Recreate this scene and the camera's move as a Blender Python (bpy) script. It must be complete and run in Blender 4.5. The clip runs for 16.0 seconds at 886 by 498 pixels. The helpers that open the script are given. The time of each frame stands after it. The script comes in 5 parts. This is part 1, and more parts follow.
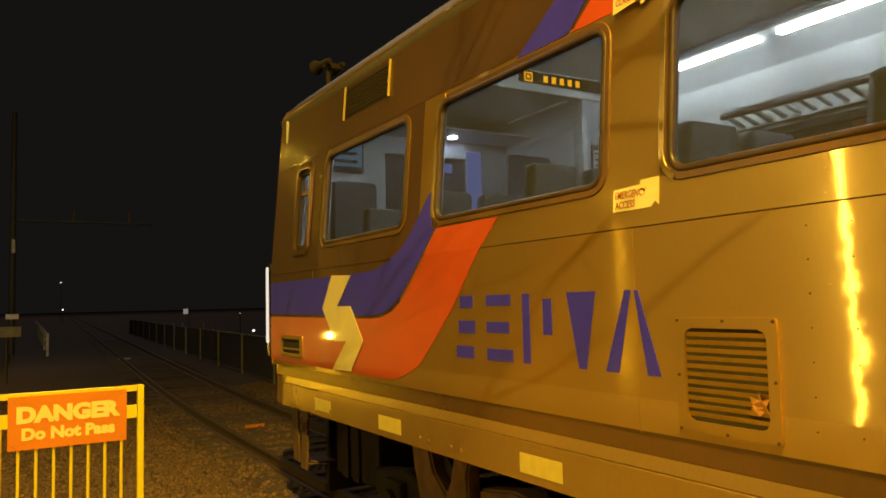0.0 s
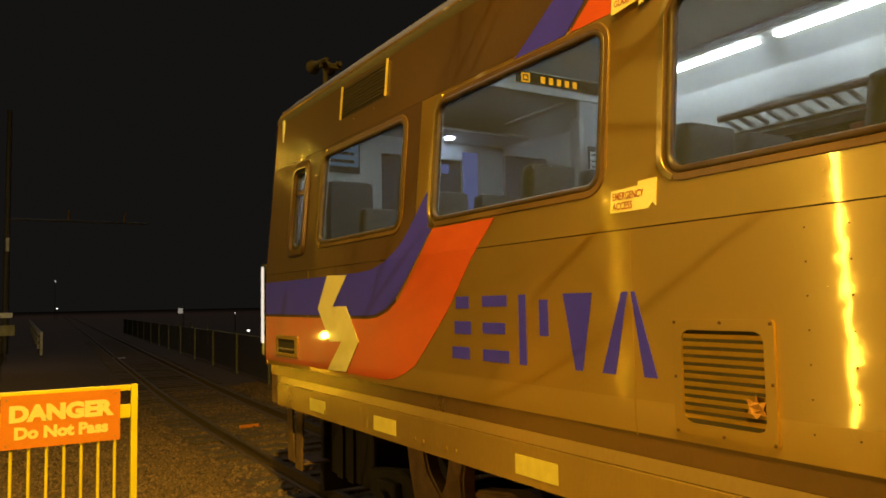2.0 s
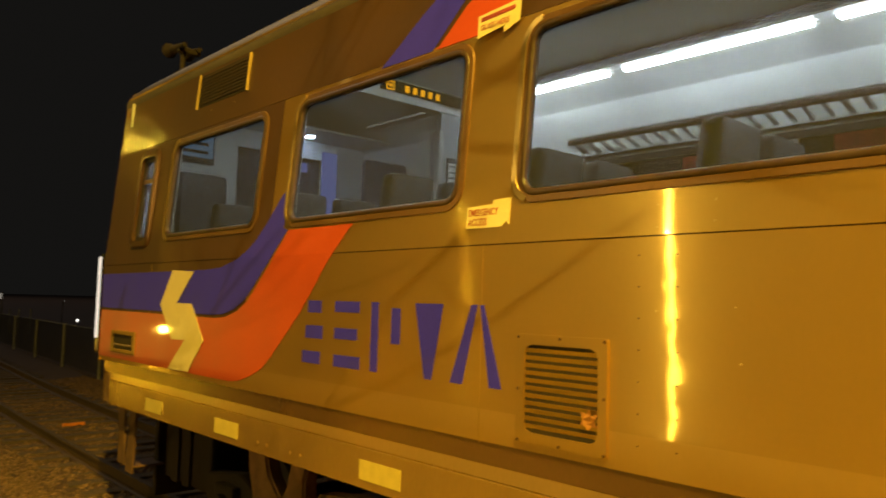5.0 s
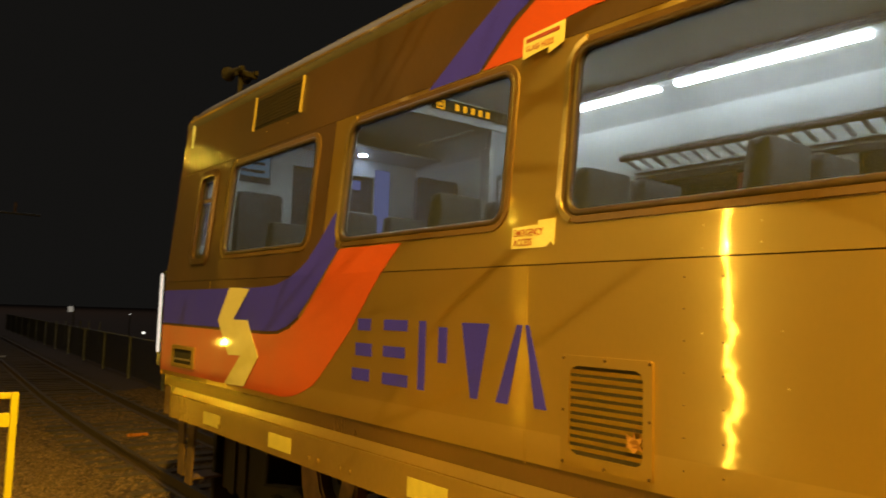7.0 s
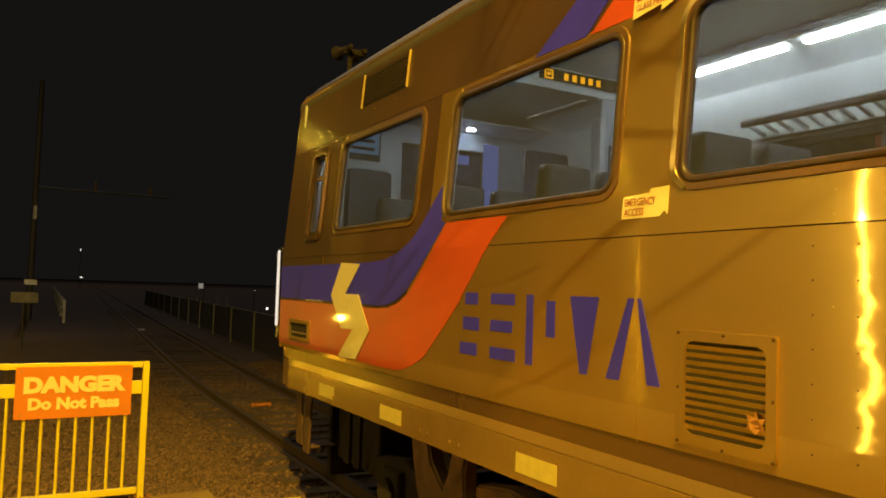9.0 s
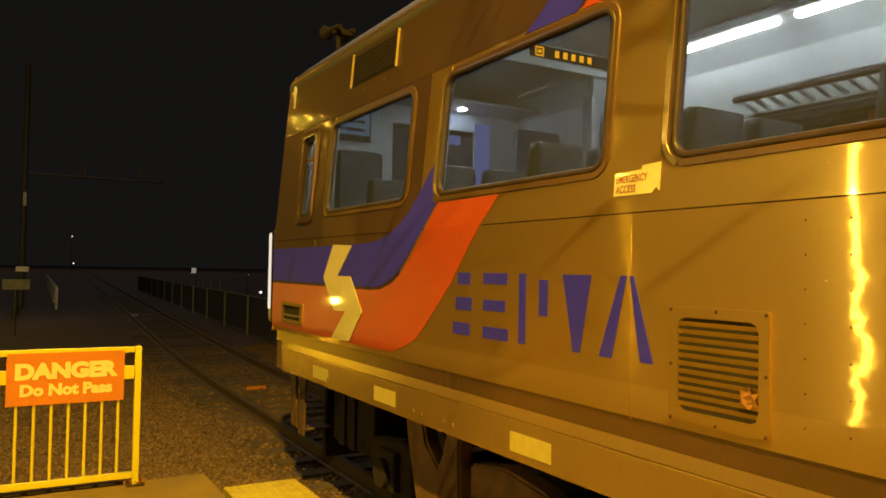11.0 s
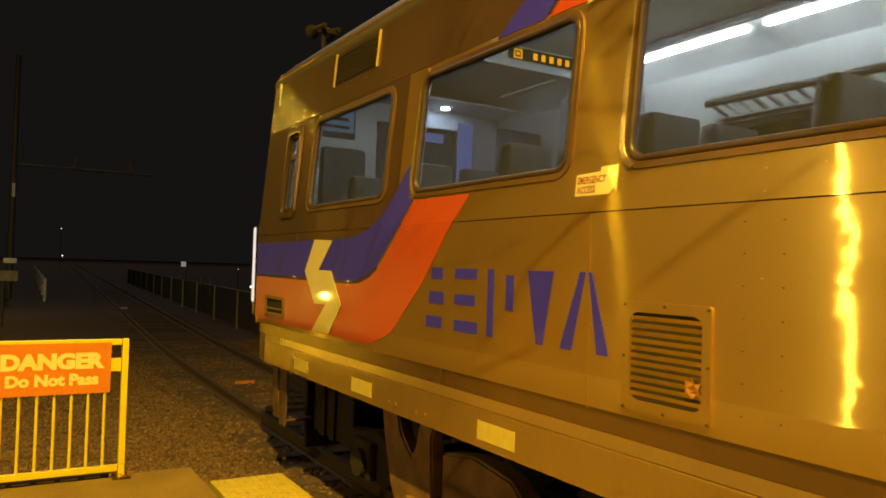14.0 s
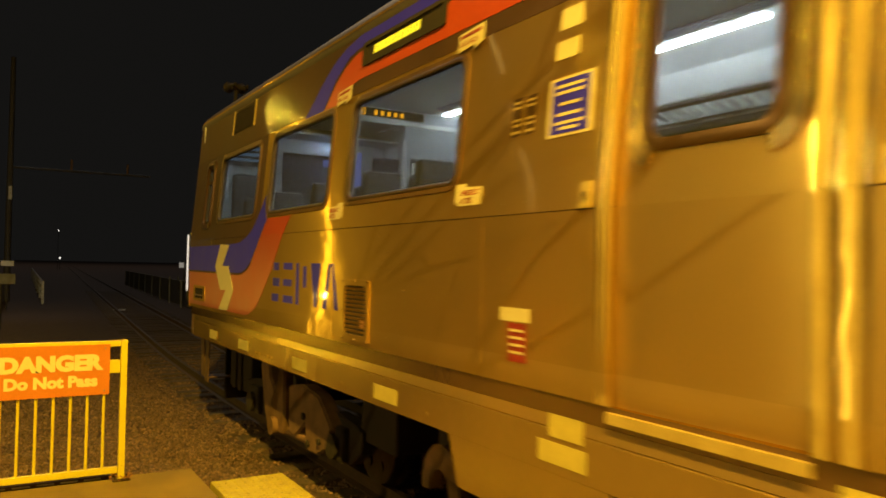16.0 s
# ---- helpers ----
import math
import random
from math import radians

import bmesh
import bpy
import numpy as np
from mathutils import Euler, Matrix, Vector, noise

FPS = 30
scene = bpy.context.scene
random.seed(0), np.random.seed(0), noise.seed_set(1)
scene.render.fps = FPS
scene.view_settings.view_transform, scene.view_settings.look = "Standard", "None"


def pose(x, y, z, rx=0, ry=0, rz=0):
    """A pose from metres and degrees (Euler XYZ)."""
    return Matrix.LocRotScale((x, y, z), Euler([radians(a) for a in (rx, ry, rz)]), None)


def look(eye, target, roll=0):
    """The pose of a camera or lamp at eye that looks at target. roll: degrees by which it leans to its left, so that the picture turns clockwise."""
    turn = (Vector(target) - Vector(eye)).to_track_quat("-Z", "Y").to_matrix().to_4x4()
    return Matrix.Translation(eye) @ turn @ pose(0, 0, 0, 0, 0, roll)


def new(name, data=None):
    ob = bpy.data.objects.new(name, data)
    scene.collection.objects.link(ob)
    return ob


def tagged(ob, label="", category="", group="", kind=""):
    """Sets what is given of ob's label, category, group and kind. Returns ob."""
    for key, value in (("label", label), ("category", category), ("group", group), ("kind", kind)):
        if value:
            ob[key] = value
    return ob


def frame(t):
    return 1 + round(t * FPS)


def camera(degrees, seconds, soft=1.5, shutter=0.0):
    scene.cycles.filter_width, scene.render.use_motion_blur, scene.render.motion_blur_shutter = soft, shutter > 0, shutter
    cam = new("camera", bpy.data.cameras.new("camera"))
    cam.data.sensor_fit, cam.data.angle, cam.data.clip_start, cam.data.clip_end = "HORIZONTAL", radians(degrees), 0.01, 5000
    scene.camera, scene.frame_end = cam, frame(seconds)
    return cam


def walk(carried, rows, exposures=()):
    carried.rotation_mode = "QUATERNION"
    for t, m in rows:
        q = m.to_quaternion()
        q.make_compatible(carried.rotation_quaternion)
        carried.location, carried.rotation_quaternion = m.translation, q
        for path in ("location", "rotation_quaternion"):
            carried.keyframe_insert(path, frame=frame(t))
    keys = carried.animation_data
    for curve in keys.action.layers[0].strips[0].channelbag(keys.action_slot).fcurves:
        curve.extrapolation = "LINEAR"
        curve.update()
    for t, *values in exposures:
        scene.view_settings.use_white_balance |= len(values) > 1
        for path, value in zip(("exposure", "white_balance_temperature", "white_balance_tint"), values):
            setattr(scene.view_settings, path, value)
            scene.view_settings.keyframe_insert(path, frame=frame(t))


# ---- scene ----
# ---------------------------------------------------------------- camera
cam = camera(60.7, 16.0, soft=1.7, shutter=0.7)
# seconds, eye x y z, yaw, pitch, roll
PATH_ROWS = [
    (0.0, 0.000, 0.000, 1.570, -30.57, 4.00, 1.32),
    (0.5, 0.003, 0.004, 1.574, -30.67, 4.04, 1.40),
    (1.0, 0.006, 0.005, 1.573, -30.75, 4.09, 1.44),
    (1.5, 0.006, 0.010, 1.575, -30.81, 4.07, 1.44),
    (2.0, 0.004, 0.015, 1.568, -30.92, 4.06, 1.02),
    (2.5, 0.004, 0.017, 1.566, -31.26, 3.86, 0.33),
    (3.0, 0.010, 0.017, 1.553, -33.19, 3.40, -0.22),
    (3.5, 0.003, 0.021, 1.551, -33.61, 2.37, -1.01),
    (4.0, -0.002, 0.022, 1.559, -35.36, 2.51, -1.12),
    (4.5, -0.022, 0.015, 1.583, -37.78, 3.51, -1.33),
    (4.7, -0.030, 0.008, 1.594, -39.70, 3.80, -1.45),
    (5.3, -0.045, -0.025, 1.615, -43.30, 4.40, -1.55),
    (6.0, -0.050, -0.055, 1.628, -42.60, 4.90, -1.50),
    (6.8, -0.035, -0.068, 1.635, -39.15, 4.96, -1.45),
    (7.0, -0.022, -0.069, 1.639, -37.98, 5.03, -1.76),
    (7.5, 0.005, -0.066, 1.637, -34.05, 4.74, -2.03),
    (8.0, 0.032, -0.058, 1.636, -31.82, 3.99, -2.03),
    (8.5, 0.042, -0.044, 1.631, -30.54, 3.72, -1.86),
    (9.0, 0.046, -0.028, 1.619, -29.49, 3.05, -1.83),
    (9.2, 0.048, -0.026, 1.618, -29.16, 2.75, -1.80),
    (10.2, 0.060, -0.015, 1.614, -29.40, 1.95, -1.35),
    (11.3, 0.070, -0.008, 1.612, -30.20, 1.58, -0.95),
    (11.5, 0.072, -0.007, 1.611, -30.34, 1.57, -0.94),
    (12.0, 0.075, -0.009, 1.613, -30.48, 1.55, -1.28),
    (12.5, 0.075, -0.013, 1.610, -30.50, 1.48, -1.34),
    (13.0, 0.077, -0.010, 1.610, -30.67, 1.47, -1.20),
    (13.5, 0.074, -0.009, 1.609, -30.72, 1.45, -1.41),
    (14.0, 0.078, -0.007, 1.605, -30.65, 1.43, -1.74),
    (14.5, 0.079, -0.002, 1.606, -30.61, 1.40, -1.60),
    (15.0, 0.081, -0.003, 1.606, -30.66, 1.25, -1.44),
    (15.5, 0.080, 0.000, 1.605, -30.78, 1.23, -1.41),
    (16.0, 0.080, 0.004, 1.602, -30.79, 1.30, -1.11),
]
walk(cam, [(t, pose(x, y, z, 90 + pitch, roll, yaw)) for t, x, y, z, yaw, pitch, roll in PATH_ROWS])

# ---------------------------------------------------------------- light
SODIUM = (1.0, 0.63, 0.06)
world = bpy.data.worlds.new("night_sky")
scene.world = world
world.use_nodes = True
world.node_tree.nodes["Background"].inputs[0].default_value = (0.0068, 0.0064, 0.0058, 1)
world.node_tree.nodes["Background"].inputs[1].default_value = 1.0
scene.view_settings.exposure = 0.0


def lamp(name, at, watts, radius, colour=SODIUM):
    data = bpy.data.lights.new(name, "POINT")
    data.energy, data.shadow_soft_size, data.color = watts, radius, colour
    ob = new(name, data)
    ob.location = at
    return ob


# a mast lamp behind the platform, then bare street lamps farther off
def hooded(at, target, watts, degrees, blend, radius=0.12, colour=SODIUM):
    data = bpy.data.lights.new("offscreen_spot_light", "SPOT")
    data.energy, data.shadow_soft_size, data.color = watts, radius, colour
    data.spot_size, data.spot_blend = radians(degrees), blend
    ob = new("offscreen_spot_light", data)
    ob.matrix_world = look(at, target)
    return ob


hooded((-1.8, -3.0, 10.5), (-0.4, 2.2, 0.0), 17500, 98, 1.0, 0.15)
lamp("street_lamp_light", (-8.0, 8.2, 5.0), 1000, 0.015, (1.0, 0.72, 0.20))
lamp("street_lamp_light", (-8.0, 14.5, 6.0), 110, 0.05)
lamp("street_lamp_light", (-3.8, 28.0, 8.3), 500, 0.12)
lamp("car_park_lamp_light", (-5.9, 27.2, 0.4), 420, 0.12)
lamp("street_lamp_light", (-4.0, -7.0, 7.0), 500, 0.16)
# unseen white spot added to light the far fence and signs
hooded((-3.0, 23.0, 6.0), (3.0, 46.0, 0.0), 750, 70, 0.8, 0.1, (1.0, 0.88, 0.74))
# unseen fill added high over the line to lift the dark far ground
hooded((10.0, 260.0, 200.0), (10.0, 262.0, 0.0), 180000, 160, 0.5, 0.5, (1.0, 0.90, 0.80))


# ---------------------------------------------------------------- materials
def material(name, colour, rough=0.5, metal=0.0, second=None, scale=6.0, grain=120.0, bump=0.02, stretch=(1, 1, 1), island=0.0, rough_var=0.12, aniso=0.0, coat=0.0):
    m = bpy.data.materials.new(name)
    m.use_nodes = True
    n, l = m.node_tree.nodes, m.node_tree.links
    bsdf = n["Principled BSDF"]
    bsdf.inputs["Metallic"].default_value = metal
    bsdf.inputs["Coat Weight"].default_value, bsdf.inputs["Coat Roughness"].default_value = coat, 0.035
    co = n.new("ShaderNodeTexCoord")
    mp = n.new("ShaderNodeMapping")
    mp.inputs["Scale"].default_value = stretch
    l.new(co.outputs["Object"], mp.inputs["Vector"])
    big, fine = n.new("ShaderNodeTexNoise"), n.new("ShaderNodeTexNoise")
    big.inputs["Scale"].default_value, big.inputs["Detail"].default_value = scale, 6
    fine.inputs["Scale"].default_value, fine.inputs["Detail"].default_value = grain, 3
    l.new(mp.outputs[0], big.inputs["Vector"])
    l.new(mp.outputs[0], fine.inputs["Vector"])
    ramp = n.new("ShaderNodeValToRGB")
    ramp.color_ramp.elements[0].position, ramp.color_ramp.elements[1].position = 0.36, 0.66
    second = second or tuple(c * 0.72 for c in colour)
    ramp.color_ramp.elements[0].color, ramp.color_ramp.elements[1].color = (*second, 1), (*colour, 1)
    l.new(big.outputs["Fac"], ramp.inputs[0])
    mix = n.new("ShaderNodeMix")
    mix.data_type, mix.blend_type = "RGBA", "MULTIPLY"
    mix.inputs[0].default_value = 0.35
    l.new(ramp.outputs[0], mix.inputs[6])
    l.new(fine.outputs["Fac"], mix.inputs[7])
    out = mix.outputs[2]
    if island:
        geo, info = n.new("ShaderNodeNewGeometry"), n.new("ShaderNodeObjectInfo")
        add = n.new("ShaderNodeMath")
        l.new(geo.outputs["Random Per Island"], add.inputs[0])
        l.new(info.outputs["Random"], add.inputs[1])
        half = n.new("ShaderNodeMapRange")
        half.inputs[2].default_value, half.inputs[3].default_value, half.inputs[4].default_value = 2.0, 1 - island, 1 + island
        l.new(add.outputs[0], half.inputs[0])
        var = n.new("ShaderNodeMix")
        var.data_type, var.blend_type = "RGBA", "MULTIPLY"
        var.inputs[0].default_value = 1.0
        l.new(out, var.inputs[6])
        l.new(half.outputs[0], var.inputs[7])
        out = var.outputs[2]
    l.new(out, bsdf.inputs["Base Color"])
    rr = n.new("ShaderNodeMapRange")
    rr.inputs[3].default_value, rr.inputs[4].default_value = max(0.03, rough - rough_var), min(1, rough + rough_var)
    l.new(big.outputs["Fac"], rr.inputs[0])
    l.new(rr.outputs[0], bsdf.inputs["Roughness"])
    if bump:
        b = n.new("ShaderNodeBump")
        b.inputs["Strength"].default_value, b.inputs["Distance"].default_value = 0.6, bump
        l.new(fine.outputs["Fac"], b.inputs["Height"])
        l.new(b.outputs[0], bsdf.inputs["Normal"])
    if aniso:
        bsdf.inputs["Anisotropic"].default_value = aniso
        t = n.new("ShaderNodeCombineXYZ")
        t.inputs[2].default_value = 1.0
        l.new(t.outputs[0], bsdf.inputs["Tangent"])
    return m


def glow(name, colour, strength):
    m = bpy.data.materials.new(name)
    m.use_nodes = True
    n, l = m.node_tree.nodes, m.node_tree.links
    n.remove(n["Principled BSDF"])
    e = n.new("ShaderNodeEmission")
    e.inputs[0].default_value, e.inputs[1].default_value = (*colour, 1), strength
    l.new(e.outputs[0], n["Material Output"].inputs[0])
    return m


def glass(name, tint, gloss=0.5):
    """Thin pane: see-through, with gloss that grows towards grazing sight."""
    m = bpy.data.materials.new(name)
    m.use_nodes = True
    n, l = m.node_tree.nodes, m.node_tree.links
    n.remove(n["Principled BSDF"])
    tr, gl, lw, mx = (n.new("ShaderNode" + k) for k in ("BsdfTransparent", "BsdfGlossy", "LayerWeight", "MixShader"))
    tr.inputs[0].default_value = (*tint, 1)
    gl.inputs["Roughness"].default_value = 0.02
    lw.inputs[0].default_value = 0.5
    p, q = n.new("ShaderNodeMath"), n.new("ShaderNodeMapRange")
    p.operation = "POWER"
    p.inputs[1].default_value = 5.0
    q.inputs[3].default_value, q.inputs[4].default_value = 0.03, gloss
    l.new(lw.outputs["Facing"], p.inputs[0])
    l.new(p.outputs[0], q.inputs[0])
    l.new(q.outputs[0], mx.inputs[0])
    l.new(tr.outputs[0], mx.inputs[1])
    l.new(gl.outputs[0], mx.inputs[2])
    # film for dirt on the pane, and for outside light mirrored as haze
    film, dirt = n.new("ShaderNodeBsdfDiffuse"), n.new("ShaderNodeMixShader")
    film.inputs[0].default_value = (0.42, 0.44, 0.52, 1)
    dirt.inputs[0].default_value = 0.04
    l.new(mx.outputs[0], dirt.inputs[1])
    l.new(film.outputs[0], dirt.inputs[2])
    l.new(dirt.outputs[0], n["Material Output"].inputs[0])
    return m


def brushed(name, colour, second, fine=0.22, broad=0.16, wobble=0.0012, spread=0.6, rough=0.6, metal=0.15, ripple=1.3, grain=(1, 1.6, 4.5), grazing=False):
    """Brushed stainless sheet: a dull base under two glosses that the horizontal brushing draws out upright."""
    m = material(name, colour, rough, metal, second, 1.1, 55, 0.0006, (1, 1, 0.4), rough_var=0.08)
    n, l = m.node_tree.nodes, m.node_tree.links
    t = n.new("ShaderNodeCombineXYZ")
    t.inputs[2].default_value = 1.0
    # the sheet's slight waves
    co, mp, wave = n.new("ShaderNodeTexCoord"), n.new("ShaderNodeMapping"), n.new("ShaderNodeTexNoise")
    mp.inputs["Scale"].default_value = grain
    l.new(co.outputs["Object"], mp.inputs[0])
    l.new(mp.outputs[0], wave.inputs["Vector"])
    wave.inputs["Scale"].default_value, wave.inputs["Detail"].default_value = ripple, 3.5
    bu = n.new("ShaderNodeBump")
    bu.inputs["Strength"].default_value, bu.inputs["Distance"].default_value = 1.0, wobble
    l.new(wave.outputs["Fac"], bu.inputs["Height"])
    last = n["Principled BSDF"]
    for share, narrow in ((broad, 0.20), (fine * 0.6, 0.03), (fine, 0.003)):
        gl = n.new("ShaderNodeBsdfAnisotropic")
        gl.inputs["Roughness"].default_value = (narrow * spread) ** 0.25
        gl.inputs["Anisotropy"].default_value = math.sqrt(narrow / spread) - 1
        gl.inputs["Color"].default_value = (0.76, 0.54, 0.15, 1)
        l.new(t.outputs[0], gl.inputs["Tangent"])
        l.new(bu.outputs[0], gl.inputs["Normal"])
        mx = n.new("ShaderNodeMixShader")
        mx.inputs[0].default_value = share
        if grazing and narrow < 0.1:
            # a duller sheet that shines at a flat angle alone
            lw, cube, scale = n.new("ShaderNodeLayerWeight"), n.new("ShaderNodeMath"), n.new("ShaderNodeMath")
            lw.inputs[0].default_value = 0.5
            cube.operation, scale.operation, scale.use_clamp = "POWER", "MULTIPLY", True
            cube.inputs[1].default_value, scale.inputs[1].default_value = 3.0, 4.0 * share
            l.new(lw.outputs["Facing"], cube.inputs[0])
            l.new(cube.outputs[0], scale.inputs[0])
            l.new(scale.outputs[0], mx.inputs[0])
        l.new(last.outputs[0], mx.inputs[1])
        l.new(gl.outputs[0], mx.inputs[2])
        last = mx
    l.new(last.outputs[0], n["Material Output"].inputs[0])
    return m


def glaze(m, weight, rough, freq, depth):
    """A thin glossy film over a rippled sheet, which shows at grazing sight alone."""
    n, l = m.node_tree.nodes, m.node_tree.links
    bsdf = n["Principled BSDF"]
    bsdf.inputs["Coat Weight"].default_value, bsdf.inputs["Coat Roughness"].default_value = weight, rough
    co, mp, wave, bu = (n.new("ShaderNode" + k) for k in ("TexCoord", "Mapping", "TexNoise", "Bump"))
    mp.inputs["Scale"].default_value = freq
    l.new(co.outputs["Object"], mp.inputs[0])
    l.new(mp.outputs[0], wave.inputs["Vector"])
    wave.inputs["Scale"].default_value, wave.inputs["Detail"].default_value = 1.0, 2
    bu.inputs["Strength"].default_value, bu.inputs["Distance"].default_value = 1.0, depth
    l.new(wave.outputs["Fac"], bu.inputs["Height"])
    l.new(bu.outputs[0], bsdf.inputs["Coat Normal"])


STEEL = brushed("brushed_stainless_steel", (0.26, 0.129, 0.038), (0.205, 0.100, 0.029), 0.26, 0.45, 0.0026, 0.32)
STEEL_ROOF = material("dull_stainless_roof", (0.16, 0.13, 0.10), 0.55, 0.5, (0.10, 0.08, 0.06), 2.0, 40, 0.001, (1, 0.3, 1))
STEEL_BRIGHT = material("polished_trim_steel", (0.55, 0.5, 0.42), 0.16, 1.0, (0.4, 0.36, 0.3), 5, 90, 0.0004, rough_var=0.06)
STEEL_DARK = brushed("grimy_skirt_steel", (0.27, 0.16, 0.055), (0.19, 0.11, 0.036), 0.34, 0.20, 0.005, 0.12, 0.65, 0.1, 5.0, (1, 4.0, 0.9), True)
FOOT = brushed("dull_panel_foot_steel", (0.24, 0.126, 0.038), (0.18, 0.092, 0.027), 0.25, 0.42, 0.003, 0.32, 0.65, 0.1, 2.2, (1, 2.0, 2.0), True)
LEDGE = brushed("grime_streaked_ledge_steel", (0.105, 0.044, 0.018), (0.06, 0.024, 0.011), 0.50, 0.08, 0.0045, 0.12, 0.6, 0.1, 6.0, (1, 4.0, 1.0), True)
# the side's steel again, darkened because the leaning panel mirrors dark sky
STEEL_UPPER = brushed("shaded_upper_side_steel", (0.082, 0.034, 0.0115), (0.052, 0.021, 0.007), 0.010, 0.03, 0.002, 0.30, 0.6, 0.15, 1.6, (1, 5.0, 1.8))
# same sheet towards the cab, darkened where less light reaches it
STEEL_CAB = brushed("shaded_cab_side_steel", (0.064, 0.024, 0.0085), (0.042, 0.0155, 0.0055), 0.010, 0.018, 0.004, 0.30, 0.6, 0.15, 2.0, (1, 3.0, 2.0))
glaze(STEEL, 0.2, 0.03, (3, 3, 6), 0.0008)
glaze(STEEL_UPPER, 0.20, 0.012, (3, 4.2, 9), 0.011)
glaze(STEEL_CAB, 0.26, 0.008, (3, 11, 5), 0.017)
glaze(LEDGE, 0.8, 0.012, (6, 11, 3), 0.014)
glaze(STEEL_DARK, 0.4, 0.015, (6, 9, 4), 0.009)
BLUE = material("dark_blue_vinyl", (0.046, 0.036, 1.0), 0.5, 0, (0.040, 0.032, 0.92), 3, 150, 0.0003, coat=0.35)
BLUE.node_tree.nodes["Principled BSDF"].inputs["Specular IOR Level"].default_value = 0.2
ORANGE = material("orange_red_vinyl", (0.54, 0.072, 0.012), 0.36, 0, (0.49, 0.064, 0.010), 3, 150, 0.0003, coat=0.45)
WHITE_VINYL = material("off_white_vinyl", (0.80, 0.70, 0.42), 0.4, 0, (0.74, 0.64, 0.37), 8, 160, 0.0003, coat=0.4)
REFLECTOR = material("pale_reflective_patch", (0.66, 0.54, 0.14), 0.35, 0, (0.58, 0.47, 0.12), 14, 200, 0.0003)
RED_VINYL = material("red_label_vinyl", (0.38, 0.03, 0.02), 0.4, 0)
INK = material("dark_ink", (0.05, 0.02, 0.01), 0.6, 0)
RED_INK = material("red_brown_ink", (0.42, 0.055, 0.03), 0.6, 0)
RUBBER = material("black_window_rubber", (0.025, 0.02, 0.018), 0.55, 0, None, 8, 90, 0.0006)
GASKET = material("brown_grimy_gasket_rubber", (0.06, 0.032, 0.016), 0.42, 0, (0.035, 0.019, 0.010), 8, 90, 0.0006)
# near black for grimy parts, and for truck parts that lie in shade
BLACK = material("black_grime_and_shade", (0.030, 0.019, 0.013), 0.9, 0, (0.016, 0.010, 0.007), 4, 40, 0.003)
TRUCK = material("brown_cast_truck_steel", (0.25, 0.135, 0.06), 0.8, 0.0, (0.15, 0.08, 0.036), 6, 50, 0.003)
WHEEL = material("worn_wheel_steel", (0.10, 0.08, 0.06), 0.5, 0.6, (0.05, 0.04, 0.03), 8, 60, 0.001)
GLASS = glass("grey_tinted_window_glass", (0.50, 0.52, 0.54))
SPANDREL = material("interior_wall_laminate", (0.72, 0.72, 0.69), 0.5, 0, (0.66, 0.66, 0.63), 2, 90, 0.0004)
CEILING = material("interior_ceiling_panel", (0.74, 0.74, 0.72), 0.55, 0, (0.68, 0.68, 0.66), 2, 90, 0.0004)
INTERIOR_DARK = material("interior_dark_trim", (0.085, 0.08, 0.085), 0.5, 0)
SEAT = material("grey_seat_vinyl", (0.095, 0.092, 0.098), 0.45, 0, (0.07, 0.067, 0.072), 10, 140, 0.001)
MAROON = material("brown_rack_edge", (0.12, 0.075, 0.07), 0.45, 0)
ALU = material("satin_aluminium", (0.6, 0.6, 0.6), 0.35, 0.9)
TUBE = glow("fluorescent_tube_glow", (0.90, 1.0, 0.97), 40.0)
DOME = glow("dome_lamp_glow", (0.66, 0.80, 1.0), 280.0)
LED = glow("amber_led_glow", (1.0, 0.42, 0.01), 3.0)
LED_DEST = glow("yellow_destination_led", (1.0, 0.75, 0.02), 1.6)
SCREEN = glow("display_screen_glow", (0.20, 0.32, 0.44), 0.85)
# for the lit monitor, and for a wall panel's blue light
BLUE_GLOW = glow("blue_vestibule_glow", (0.30, 0.37, 0.85), 0.80)
# glow put on the corner edge for the light that strikes it
CORNER_GLOW = glow("corner_edge_glow", (1.0, 0.86, 0.70), 0.95)
CONCRETE = material("worn_concrete", (0.25, 0.165, 0.033), 0.9, 0, (0.18, 0.118, 0.024), 2.2, 90, 0.003)
TACTILE = material("yellow_tactile_paint", (0.47, 0.39, 0.025), 0.7, 0, (0.39, 0.31, 0.024), 9, 60, 0.003)
YELLOW = material("yellow_powder_coat", (0.72, 0.60, 0.028), 0.4, 0, (0.66, 0.55, 0.028), 6, 140, 0.0005)
SIGN_ORANGE = material("orange_sign_face", (0.62, 0.195, 0.028), 0.4, 0, (0.58, 0.18, 0.025), 4, 160, 0.0002)
BALLAST = material("brown_ballast_stone", (0.22, 0.13, 0.080), 0.8, 0, (0.07, 0.042, 0.027), 30, 70, 0.004, island=0.7)
DIRT = material("dark_ballast_dirt", (0.12, 0.066, 0.040), 0.95, 0, (0.055, 0.031, 0.020), 9, 45, 0.02)
TIE = material("weathered_wooden_tie", (0.12, 0.075, 0.05), 0.85, 0, (0.06, 0.045, 0.03), 8, 40, 0.004, (3, 1, 1), island=0.3)
RAIL = material("rusty_rail_steel", (0.10, 0.055, 0.03), 0.7, 0.2, (0.06, 0.033, 0.02), 10, 60, 0.001)
RAIL_TOP = material("worn_rail_head", (0.11, 0.075, 0.05), 0.7, 0.4)
